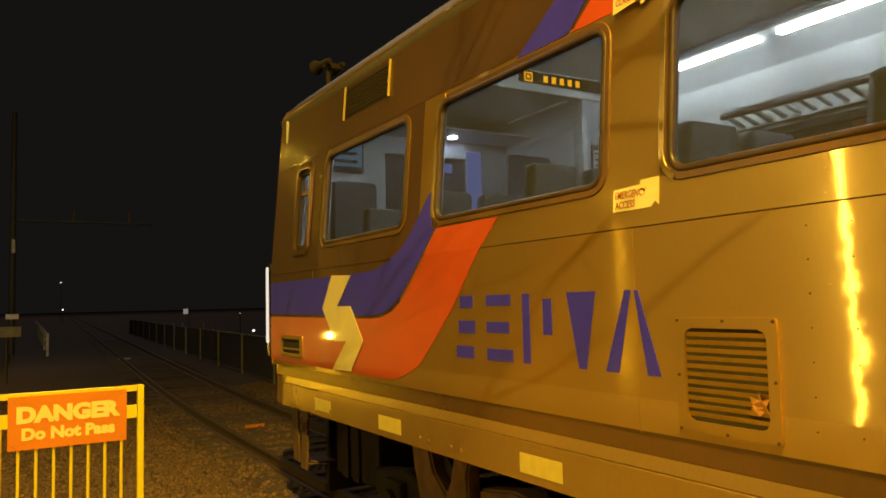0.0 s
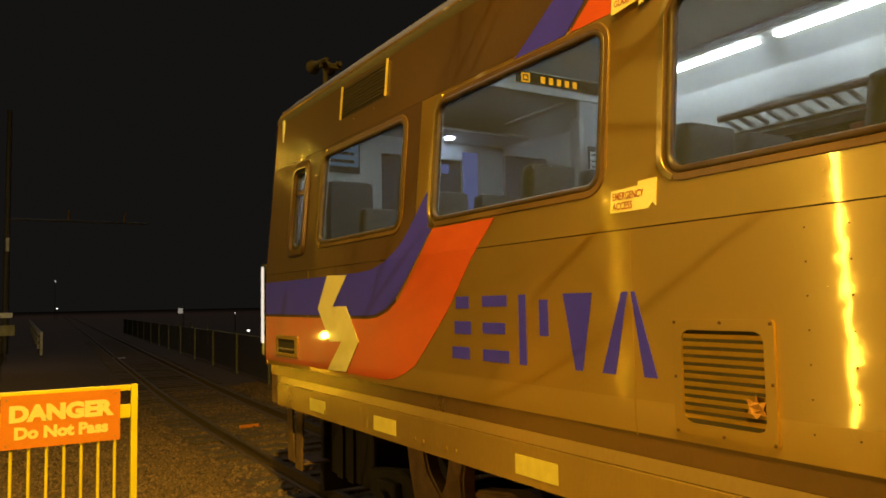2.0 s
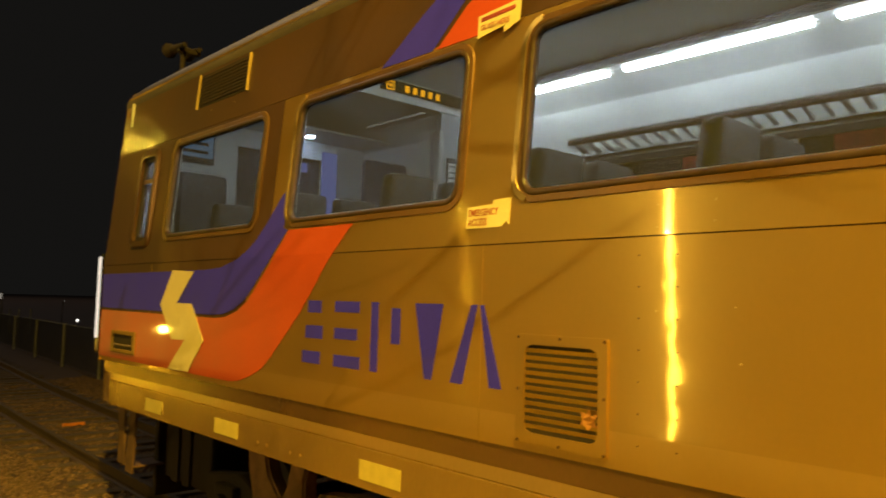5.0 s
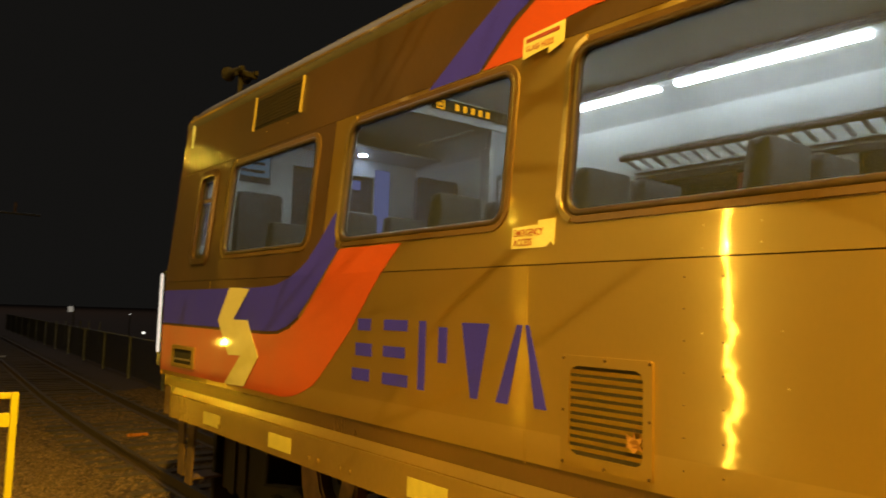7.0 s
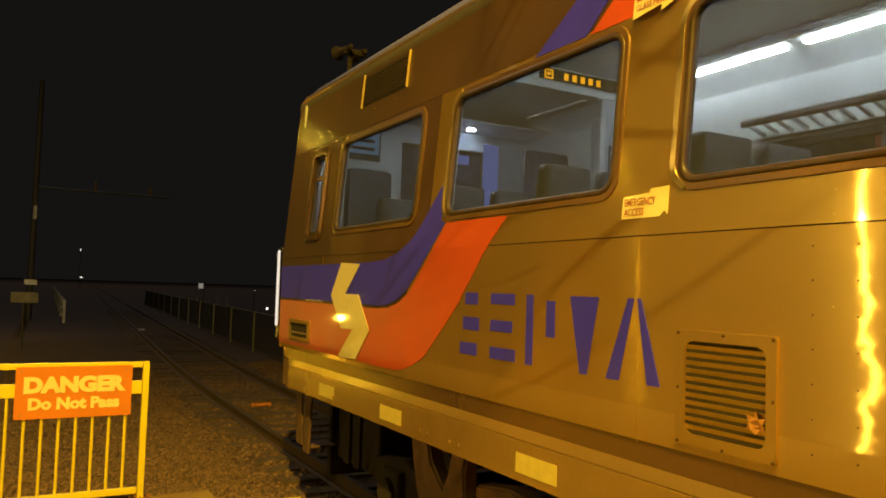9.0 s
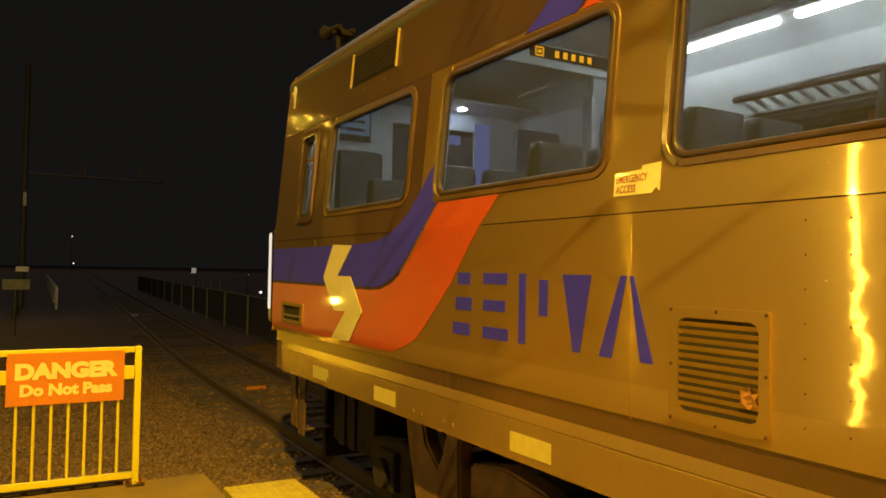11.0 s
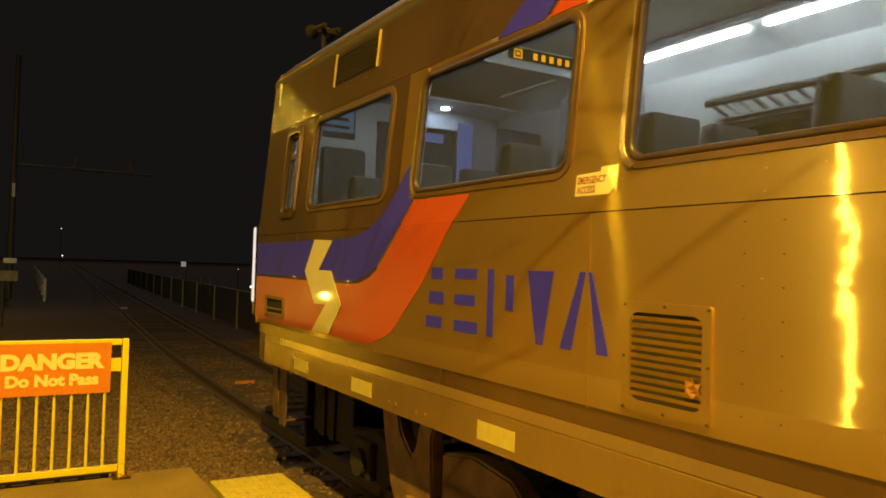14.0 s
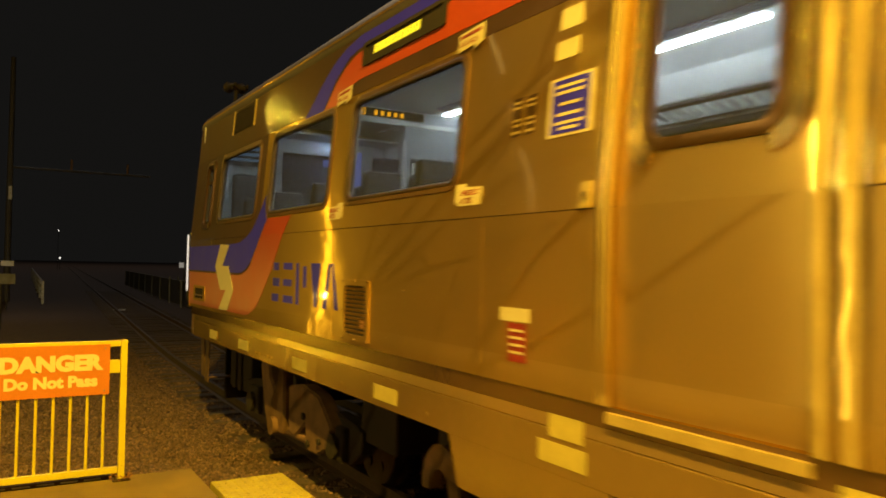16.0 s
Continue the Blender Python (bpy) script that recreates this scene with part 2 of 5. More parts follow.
GALV = material("galvanised_post", (0.30, 0.29, 0.27), 0.6, 0.3)
WIRE = material("chain_link_wire", (0.12, 0.115, 0.1), 0.6, 0.3)
WHITE_PAINT = material("white_fence_paint", (0.78, 0.77, 0.74), 0.6, 0)
POLE = material("dark_steel_pole", (0.10, 0.09, 0.08), 0.6, 0.3)
LEAF = material("dry_brown_leaf", (0.42, 0.19, 0.045), 0.7, 0, (0.28, 0.11, 0.03), 30, 120, 0.001)
FAR_LIGHT = glow("distant_white_lamp", (1.0, 0.95, 0.85), 1.6)
# the far sign glows in place of lamplight falling on it
SIGN_GLOW = glow("sign_face_glow", (1.0, 0.9, 0.75), 0.22)
BARK = material("grey_brown_bark", (0.13, 0.10, 0.075), 0.9, 0, (0.08, 0.06, 0.045), 12, 60, 0.004)
FRAME = material("bronzed_window_frame", (0.15, 0.082, 0.036), 0.33, 0.6, (0.13, 0.07, 0.03), 1.5, 60, 0.0001, rough_var=0.04)
SURROUND = material("brown_window_surround", (0.16, 0.082, 0.028), 0.42, 0.3, (0.11, 0.055, 0.019), 3, 60, 0.0004)
BEAD = material("dull_stainless_flange", (0.50, 0.35, 0.15), 0.31, 0.9, (0.40, 0.28, 0.115), 3, 60, 0.0004, rough_var=0.05)
POLISHED = material("polished_door_moulding", (0.8, 0.62, 0.34), 0.22, 0.95, (0.68, 0.52, 0.28), 3, 60, 0.0003, rough_var=0.06)
DARK_GRILLE = material("dark_grille_metal", (0.045, 0.026, 0.012), 0.7, 0.2, (0.03, 0.017, 0.008), 8, 60, 0.001)
INTERIOR_PANEL = material("grey_locker_panel", (0.25, 0.26, 0.36), 0.5, 0)
PARTITION = material("grey_partition_laminate", (0.38, 0.39, 0.41), 0.5, 0, (0.34, 0.35, 0.37), 2, 90, 0.0004)
ORANGE_TAPE = material("bright_orange_reflector", (0.95, 0.30, 0.03), 0.3, 0)
PALE_SILL = material("pale_sill_metal", (0.62, 0.46, 0.16), 0.45, 0.2, (0.5, 0.36, 0.12), 6, 60, 0.0006)


def specks(m, scale, cut, colour, share=0.85):
    """Scatters small dark dirt specks over a material."""
    n, l = m.node_tree.nodes, m.node_tree.links
    bsdf = n["Principled BSDF"]
    was = bsdf.inputs["Base Color"].links[0].from_socket
    co, no, ra, mx = n.new("ShaderNodeTexCoord"), n.new("ShaderNodeTexNoise"), n.new("ShaderNodeValToRGB"), n.new("ShaderNodeMix")
    no.inputs["Scale"].default_value, no.inputs["Detail"].default_value = scale, 2
    l.new(co.outputs["Object"], no.inputs["Vector"])
    ra.color_ramp.elements[0].position, ra.color_ramp.elements[1].position = cut, cut + 0.035
    ra.color_ramp.elements[1].color = (share, share, share, 1)
    l.new(no.outputs["Fac"], ra.inputs[0])
    mx.data_type = "RGBA"
    mx.inputs[7].default_value = (*colour, 1)
    l.new(ra.outputs[0], mx.inputs[0])
    l.new(was, mx.inputs[6])
    l.new(mx.outputs[2], bsdf.inputs["Base Color"])


specks(TACTILE, 26, 0.66, (0.10, 0.07, 0.02))
specks(CONCRETE, 18, 0.67, (0.10, 0.065, 0.015), 0.6)
specks(YELLOW, 30, 0.70, (0.20, 0.12, 0.02), 0.6)
STRAP = material("rusty_brown_strap", (0.17, 0.09, 0.045), 0.7, 0.1, (0.10, 0.052, 0.026), 6, 50, 0.001)


# ---------------------------------------------------------------- mesh helpers
def part(name, bm, mat, parent=None, label="", origin=None):
    """Links a bmesh as one mesh object; its vertices are in world places, the origin is moved to the parent's."""
    if origin is None:
        origin = ORIGINS.get(parent.name, Vector()) if parent else Vector()
    bm.normal_update()
    if origin.length:
        bmesh.ops.translate(bm, verts=bm.verts, vec=-origin)
    me = bpy.data.meshes.new(name)
    bm.to_mesh(me)
    bm.free()
    me.materials.append(mat)
    ob = new(name, me)
    ob.parent = parent
    if parent is None:
        ob.location = origin
    ORIGINS[ob.name] = origin if parent is None or origin == ORIGINS.get(parent.name, Vector()) else origin
    if label:
        tagged(ob, label)
    return ob


ORIGINS = {}


def empty(name, at=(0, 0, 0), parent=None):
    ob = new(name)
    ob.empty_display_size = 0.2
    at = Vector(at)
    base = ORIGINS.get(parent.name, Vector()) if parent else Vector()
    ob.location = at - base
    ob.parent = parent
    ORIGINS[ob.name] = at
    return ob


def smooth(ob, angle=40):
    for p in ob.data.polygons:
        p.use_smooth = True
    ob.data.set_sharp_from_angle(angle=radians(angle))
    return ob


def box(bm, x0, x1, y0, y1, z0, z1, bevel=0.0, m=None):
    vs = [bm.verts.new((x, y, z)) for x in (x0, x1) for y in (y0, y1) for z in (z0, z1)]
    fs = [bm.faces.new([vs[i] for i in q]) for q in ((0, 1, 3, 2), (4, 6, 7, 5), (0, 4, 5, 1), (2, 3, 7, 6), (0, 2, 6, 4), (1, 5, 7, 3))]
    made = vs
    if bevel:
        es = list({e for f in fs for e in f.edges})
        r = bmesh.ops.bevel(bm, geom=es, offset=bevel, segments=2, affect="EDGES", profile=0.6)
        made = list({v for f in r["faces"] for v in f.verts} | {v for v in vs if v.is_valid})
    if m is not None:
        bmesh.ops.transform(bm, matrix=m, verts=made)
    return made


def cyl(bm, a, b, r, seg=12, r2=None):
    a, b = Vector(a), Vector(b)
    d = b - a
    rot = d.to_track_quat("Z", "Y").to_matrix().to_4x4()
    got = bmesh.ops.create_cone(bm, cap_ends=True, segments=seg, radius1=r, radius2=r if r2 is None else r2, depth=d.length)
    bmesh.ops.transform(bm, matrix=Matrix.Translation((a + b) / 2) @ rot, verts=got["verts"])
    return got["verts"]


def rrect(y0, y1, z0, z1, r, n=5):
    pts = []
    for cy, cz, a0 in ((y1 - r, z1 - r, 0), (y0 + r, z1 - r, 90), (y0 + r, z0 + r, 180), (y1 - r, z0 + r, 270)):
        for i in range(n + 1):
            a = radians(a0 + 90 * i / n)
            pts.append((cy + r * math.cos(a), cz + r * math.sin(a)))
    return pts


BELT, LEAN, SIDE = 1.9, 0.085, 2.56   # height where the side leans in, its slope, the near side's x
CX, TOR = 4.16, -0.52                 # track centre, top of rail


FOOT_TOP = 1.112                      # height up to which the side is less glossy
TUCK = (1.08, 1.05, 1.02, 0.99)       # heights over which the side's foot curls in


def side_in(z):
    """How far the car's side stands in from its widest line at height z."""
    curl = 0.6 * max(0.0, TUCK[0] - z) ** 2 if z > 0.94 else 0.0
    return LEAN * max(0.0, z - BELT) + curl


def shear(bm):
    """Shapes a flat upright piece to the car's side: leaning in above the belt, curled in at the foot."""
    zs = [v.co.z for v in bm.verts]
    for h in (BELT, *TUCK):
        if min(zs) < h < max(zs) and (h == BELT or min(zs) > 0.94):
            geom = list(bm.verts) + list(bm.edges) + list(bm.faces)
            bmesh.ops.bisect_plane(bm, geom=geom, plane_co=(0, 0, h), plane_no=(0, 0, 1))
    for v in bm.verts:
        v.co.x += side_in(v.co.z)
    return bm


def slab(polys, out, depth):
    """Flat plates on the near side: outlines in (y, z), proud of the side by out, depth thick."""
    bm = bmesh.new()
    for poly in polys:
        vs = [bm.verts.new((SIDE - out, y, z)) for y, z in poly]
        f = bm.faces.new(vs)
        f.normal_update()
        if f.normal.x > 0:
            f.normal_flip()
        r = bmesh.ops.extrude_face_region(bm, geom=[f])
        bmesh.ops.translate(bm, vec=(depth, 0, 0), verts=[e for e in r["geom"] if isinstance(e, bmesh.types.BMVert)])
    bmesh.ops.recalc_face_normals(bm, faces=bm.faces)
    return shear(bm)


def ring(outer, inner, out, depth, round_=0.0):
    """A frame between two outlines of equal count."""
    bm = bmesh.new()
    n = len(outer)
    loops = []
    for pts, x in ((outer, SIDE - out + round_), (outer, SIDE + depth), (inner, SIDE + depth), (inner, SIDE - out)):
        loops.append([bm.verts.new((x, y, z)) for y, z in pts])
    if round_:
        mid = [((a[0] * 0.7 + b[0] * 0.3), (a[1] * 0.7 + b[1] * 0.3)) for a, b in zip(outer, inner)]
        loops.append([bm.verts.new((SIDE - out, y, z)) for y, z in mid])
    for a, b in zip(loops, loops[1:] + loops[:1]):
        for i in range(n):
            j = (i + 1) % n
            bm.faces.new((a[i], a[j], b[j], b[i]))
    bmesh.ops.recalc_face_normals(bm, faces=bm.faces)
    return shear(bm)


def bead(y0, y1, z0, z1, r, w, proud, n=6, back=0.03):
    """A half-round moulding w wide that runs round a rounded rectangle, given by its outer edge."""
    bm = bmesh.new()
    loops = []
    for k in range(n + 1):
        a = math.pi * k / n
        d = w * (1 - math.cos(a)) / 2
        loops.append([bm.verts.new((SIDE - proud * math.sin(a), y, z)) for y, z in rrect(y0 + d, y1 - d, z0 + d, z1 - d, r - d, 8)])
    for d in (w, 0.0):
        loops.append([bm.verts.new((SIDE + back, y, z)) for y, z in rrect(y0 + d, y1 - d, z0 + d, z1 - d, r - d, 8)])
    m = len(loops[0])
    for p, q in zip(loops, loops[1:] + loops[:1]):
        for i in range(m):
            j = (i + 1) % m
            bm.faces.new((p[i], p[j], q[j], q[i]))
    bmesh.ops.recalc_face_normals(bm, faces=bm.faces)
    return shear(bm)


def flange(y0, y1, z0, z1, r, w, lip, foot, back=0.03):
    """A flat frame w wide round a rounded rectangle; its outer lip stands prouder than its inner foot."""
    bm = bmesh.new()
    loops = []
    for d, x in ((0.0, 0.0), (0.001, -lip + 0.003), (0.004, -lip), (w - 0.003, -foot), (w, -foot + 0.003), (w, back), (0.0, back)):
        loops.append([bm.verts.new((SIDE + x, y, z)) for y, z in rrect(y0 + d, y1 - d, z0 + d, z1 - d, r - d, 8)])
    m = len(loops[0])
    for p, q in zip(loops, loops[1:] + loops[:1]):
        for i in range(m):
            j = (i + 1) % m
            bm.faces.new((p[i], p[j], q[j], q[i]))
    bmesh.ops.recalc_face_normals(bm, faces=bm.faces)
    return shear(bm)


def letters(body, size, bold=0.0, depth=0.001):
    """Raised writing in the plane z up, y back, centred; returns a bmesh in (x right, z up)."""
    cu = bpy.data.curves.new("writing", "FONT")
    cu.body, cu.size, cu.extrude, cu.offset = body, size, depth, bold
    cu.align_x, cu.align_y = "CENTER", "CENTER"
    cu.resolution_u = 3
    ob = new("writing", cu)
    dg = bpy.context.evaluated_depsgraph_get()
    me = bpy.data.meshes.new_from_object(ob.evaluated_get(dg))
    bm = bmesh.new()
    bm.from_mesh(me)
    bpy.data.objects.remove(ob)
    bpy.data.curves.remove(cu)
    bpy.data.meshes.remove(me)
    return bm


def fit_width(bm, width, height):
    xs, ys = [v.co.x for v in bm.verts], [v.co.y for v in bm.verts]
    sx, sy = width / (max(xs) - min(xs)), height / (max(ys) - min(ys))
    cx, cy = (max(xs) + min(xs)) / 2, (max(ys) + min(ys)) / 2
    for v in bm.verts:
        v.co.x, v.co.y = (v.co.x - cx) * sx, (v.co.y - cy) * sy
    return bm


# ---------------------------------------------------------------- the ground, track and platform
def track_x(y):
    """Centre line: straight at the platform, then a gentle bend to one side."""
    if y < 8:
        return CX
    if y < 22:
        return CX + 0.067 * (y - 8) ** 2 / 28
    return CX + 0.067 * (y - 15)


def ground_z(x, y):
    """The ground dips between the ties' shoulders and is a little uneven."""
    off = abs(x - track_x(y))
    return -0.635 + 0.035 * noise.noise((x * 0.8, y * 0.8, 0)) - (0.07 if off < 1.5 else 0.07 * max(0.0, 2.2 - off) / 0.7)


def build_ground():
    bm = bmesh.new()
    xs = [-400, -120, -40, -15] + [-6 + 0.5 * i for i in range(41)] + [25, 60, 140, 400]
    ys = [-300, -80, -30, -12] + [-4 + 0.5 * i for i in range(60)] + [28, 32, 36, 40, 44, 48, 54, 60, 70, 100, 160, 300, 900]
    rows = []
    for y in ys:
        row = []
        for x in xs:
            z = ground_z(x, y) if -6 <= x <= 14 and -4 <= y <= 60 else -0.64
            row.append(bm.verts.new((x, y, z)))
        rows.append(row)
    for a, b in zip(rows, rows[1:]):
        for i in range(len(xs) - 1):
            bm.faces.new((a[i], a[i + 1], b[i + 1], b[i]))
    ob = smooth(part("ground", bm, DIRT))
    return tagged(ob, "dark brown ballast and dirt ground beside the track", "ground", kind="structure")


def build_stones():
    """Loose ballast stones."""
    rng = random.Random(5)
    verts, faces = [], []
    def stone(x, y, z, s):
        n = len(verts)
        base = [(-1, -1, 0), (1, -1, 0), (1, 1, 0), (-1, 1, 0), (-0.6, -0.6, 1), (0.6, -0.6, 1), (0.6, 0.6, 1), (-0.6, 0.6, 1)]
        a = rng.uniform(0, 6.28)
        c, q = math.cos(a), math.sin(a)
        for bx, by, bz in base:
            bx, by, bz = bx * rng.uniform(0.6, 1.2), by * rng.uniform(0.5, 1.1), bz * rng.uniform(0.6, 1.3) - 0.35
            verts.append((x + s * (bx * c - by * q), y + s * (bx * q + by * c), z + s * bz))
        faces.extend([(n + 4, n + 5, n + 6, n + 7), (n, n + 1, n + 5, n + 4), (n + 1, n + 2, n + 6, n + 5), (n + 2, n + 3, n + 7, n + 6), (n + 3, n, n + 4, n + 7)])
    for i in range(92000):
        y = 3.0 + 19 * rng.random() ** 1.35
        x = rng.uniform(-1.6, 6.8) if y > 6.0 else rng.uniform(1.9, 6.5)
        if x < 0.03 * (y - 8.0) - 0.4 or (abs(x - track_x(y)) < 1.35 and rng.random() < 0.66):
            continue
        z = ground_z(x, y)
        s = (0.012 + 0.020 * rng.random() ** 1.6) * (1.0 + 0.015 * y)
        stone(x, y, z + 0.004, s)
    me = bpy.data.meshes.new("ballast")
    me.from_pydata(verts, [], faces)
    me.materials.append(BALLAST)
    ob = new("ballast", me)
    return tagged(ob, "loose brown crushed ballast stones scattered over the ground", "ballast", kind="stuff")


def build_track():
    tr = empty("track", (CX, 0, TOR))
    tagged(tr, "rusty rails on weathered wooden ties in ballast", "railway track", kind="structure")
    ys = [-25 + i for i in range(34)] + [9 + 1.5 * i for i in range(60)] + [100 + 10 * i for i in range(20)]
    prof = [(-0.036, 0), (0.036, 0), (0.036, -0.03), (0.010, -0.045), (0.010, -0.13), (0.07, -0.15), (0.07, -0.165), (-0.07, -0.165), (-0.07, -0.15), (-0.010, -0.13), (-0.010, -0.045), (-0.036, -0.03)]
    for side in (-0.752, 0.752):
        bm = bmesh.new()
        loops = []
        for y in ys:
            loops.append([bm.verts.new((track_x(y) + side + px, y, TOR + pz)) for px, pz in prof])
        for a, b in zip(loops, loops[1:]):
            for i in range(len(prof)):
                j = (i + 1) % len(prof)
                bm.faces.new((a[i], a[j], b[j], b[i]))
        rail = part("rail", bm, RAIL, tr)
        rail.data.materials.append(RAIL_TOP)
        for p in rail.data.polygons:
            if p.normal.z > 0.9 and p.center.z > -0.01:
                p.material_index = 1
    bm = bmesh.new()
    box(bm, -1.3, 1.3, -0.115, 0.115, -0.09, 0.09, 0.012)
    me = bpy.data.meshes.new("tie")
    bm.to_mesh(me)
    bm.free()
    me.materials.append(TIE)
    rng = random.Random(8)
    y = 2.0
    while y < 60:
        ob = new("tie", me)
        ob.parent = tr
        ob.matrix_local = pose(track_x(y) - CX + rng.uniform(-0.04, 0.04), y, -0.165 - 0.08 + rng.uniform(-0.01, 0.012), 0, 0, rng.uniform(-1, 1))
        y += 0.56
    return tr


def build_platform():
    pl = empty("platform", (0, 0, 0))
    tagged(pl, "low concrete platform with a yellow tactile edge strip", "platform", kind="structure")
    y = 6.06
    while y > -24:
        bm = bmesh.new()
        box(bm, -9.0, 1.45, y - 2.99, y, -0.7, 0.0, 0.008)
        part("concrete_slab", bm, CONCRETE, pl)
        y -= 3.0
    # tactile panels with domes
    bm = bmesh.new()
    box(bm, 0, 0.54, -0.6, 0, -0.30, 0.0, 0.006)
    for i in range(9):
        for j in range(10):
            got = bmesh.ops.create_cone(bm, cap_ends=True, segments=6, radius1=0.013, radius2=0.008, depth=0.006)
            bmesh.ops.translate(bm, verts=got["verts"], vec=(0.03 + 0.06 * i, -0.03 - 0.06 * j, 0.003))
    me = bpy.data.meshes.new("tactile_panel")
    bm.to_mesh(me)
    bm.free()
    me.materials.append(TACTILE)
    for k in range(40):
        ob = new("tactile_panel", me)
        ob.parent = pl
        ob.location = (1.49, 5.62 - 0.606 * k, 0)
    bm = bmesh.new()
    box(bm, 1.52, 2.0, -24, 5.55, -0.7, -0.302)
    part("edge_beam", bm, CONCRETE, pl, "dark concrete edge beam")
    return pl


build_ground()
build_platform()


# ---------------------------------------------------------------- the barrier with its sign
def build_barrier():
    by, top = 5.97, 1.015
    ba = empty("platform_barrier", (0.0, by, 0))
    tagged(ba, "yellow tubular steel barrier at the platform's end", "barrier")
    def bar(name, *b):
        bm = bmesh.new()
        box(bm, *b, 0.004)
        return part(name, bm, YELLOW, ba)
    bar("top_rail", -0.93, 0.905, by - 0.019, by + 0.019, top - 0.042, top)
    bar("middle_rail", -0.93, 0.905, by - 0.015, by + 0.015, 0.78, 0.875)
    bar("bottom_rail", -0.93, 0.905, by - 0.019, by + 0.019, 0.055, 0.10)
    for x in (0.93, -0.955):
        bm = bmesh.new()
        box(bm, x - 0.022, x + 0.022, by - 0.022, by + 0.022, 0.0, top + 0.003, 0.005)
        post = part("post", bm, YELLOW, ba)
        bm = bmesh.new()
        box(bm, x - 0.06, x + 0.06, by - 0.06, by + 0.06, 0.0, 0.012, 0.004)
        for dx, dy in ((-0.042, -0.042), (0.042, -0.042), (0.042, 0.042), (-0.042, 0.042)):
            cyl(bm, (x + dx, by + dy, 0.012), (x + dx, by + dy, 0.03), 0.011, 6)
        part("base_plate", bm, RAIL, ba, "rusty bolted base plate")
    x = 0.802
    while x > -0.9:
        bm = bmesh.new()
        cyl(bm, (x, by, 0.10), (x, by, 0.78), 0.0105, 10)
        smooth(part("bar", bm, YELLOW, ba))
        x -= 0.1085
    return ba


def build_sign():
    y0 = 5.948
    sg = empty("danger_sign", (0.45, y0, 0.8))
    tagged(sg, "orange rectangular DANGER Do Not Pass sign on the yellow barrier", "sign")
    bm = bmesh.new()
    box(bm, 0.086, 0.833, y0 - 0.004, y0 + 0.002, 0.632, 0.992, 0.001)
    part("sign_plate", bm, SIGN_ORANGE, sg)
    for body, w, h, x, z, bold in (("DANGER", 0.655, 0.118, 0.465, 0.866, 0.0095), ("Do Not Pass", 0.585, 0.085, 0.462, 0.735, 0.0080)):
        bm = fit_width(letters(body, 0.15, bold, 0.0012), w, h)
        bmesh.ops.transform(bm, matrix=Matrix.Translation((x, y0 - 0.0045, z)) @ pose(0, 0, 0, 90), verts=bm.verts)
        part("lettering", bm, WHITE_VINYL, sg, "white words " + body)
    for x in (0.12, 0.80):
        for z in (0.66, 0.965):
            bm = bmesh.new()
            cyl(bm, (x, y0 - 0.009, z), (x, y0 - 0.003, z), 0.006, 8)
            part("rivet", bm, GALV, sg)
    return sg


def build_rail_shadow():
    """Dark strip with pale dashes: shade under the bottom rail, light between the bars."""
    ch = empty("rail_shadow", (0.0, 6.03, 0.0))
    tagged(ch, "dark strip with pale dashes for the barrier's shadow", "drain")
    bm = bmesh.new()
    box(bm, -2.2, 0.86, 6.005, 6.045, 0.0, 0.030, 0.003)
    part("shadow_strip", bm, INK, ch)
    x = 0.80
    while x > -2.1:
        bm = bmesh.new()
        box(bm, x - 0.11, x, 6.0, 6.0045, 0.010, 0.020)
        part("light_dash", bm, GALV, ch, "pale dash for the light between the bars")
        x -= 0.15


def build_leaves():
    """A handful of fallen leaves blown against the post."""
    rng = random.Random(14)
    bm = bmesh.new()
    for i in range(26):
        a, r = rng.uniform(0, 6.28), 0.055 * math.sqrt(rng.random()) + 0.012
        m = pose(0.93 + r * math.cos(a) * 1.3, 5.935 + r * math.sin(a), 0.016 + 0.03 * rng.random(), rng.uniform(-50, 50), rng.uniform(-50, 50), rng.uniform(0, 360))
        k = rng.uniform(0.010, 0.021)
        vs = [bm.verts.new(m @ Vector(p)) for p in ((0, -k, 0), (k * 0.7, 0, 0.004), (0, k * 1.2, 0), (-k * 0.7, 0, 0.004))]
        f = bm.faces.new(vs)
        r2 = bmesh.ops.extrude_face_region(bm, geom=[f])
        bmesh.ops.translate(bm, vec=(0, 0, 0.0015), verts=[e for e in r2["geom"] if isinstance(e, bmesh.types.BMVert)])
    ob = part("fallen_leaves", bm, LEAF)
    return tagged(ob, "dry brown fallen leaves heaped at the barrier post", "leaves", kind="stuff")


build_barrier()
build_sign()
build_rail_shadow()
build_leaves()


# ---------------------------------------------------------------- the rail car
FRONT, REAR = 8.0, -17.9
WINDOWS = [(4.88, 6.55), (2.755, 4.48), (0.60, 2.395)] + [(-2.40 - 2.07 * i - 1.68, -2.40 - 2.07 * i) for i in range(7)]
DOOR = (-1.79, -0.77)
WZ0, WZ1 = 2.085, 2.985


def side_holes():
    """Openings of the side: y0, y1, z0, z1."""
    holes = [(a + 0.05, b - 0.05, WZ0 + 0.05, WZ1 - 0.05) for a, b in WINDOWS]
    holes.append((6.92, 7.27, 2.10, 2.92))
    holes.append((DOOR[0], DOOR[1], 0.955, 3.10))
    return holes


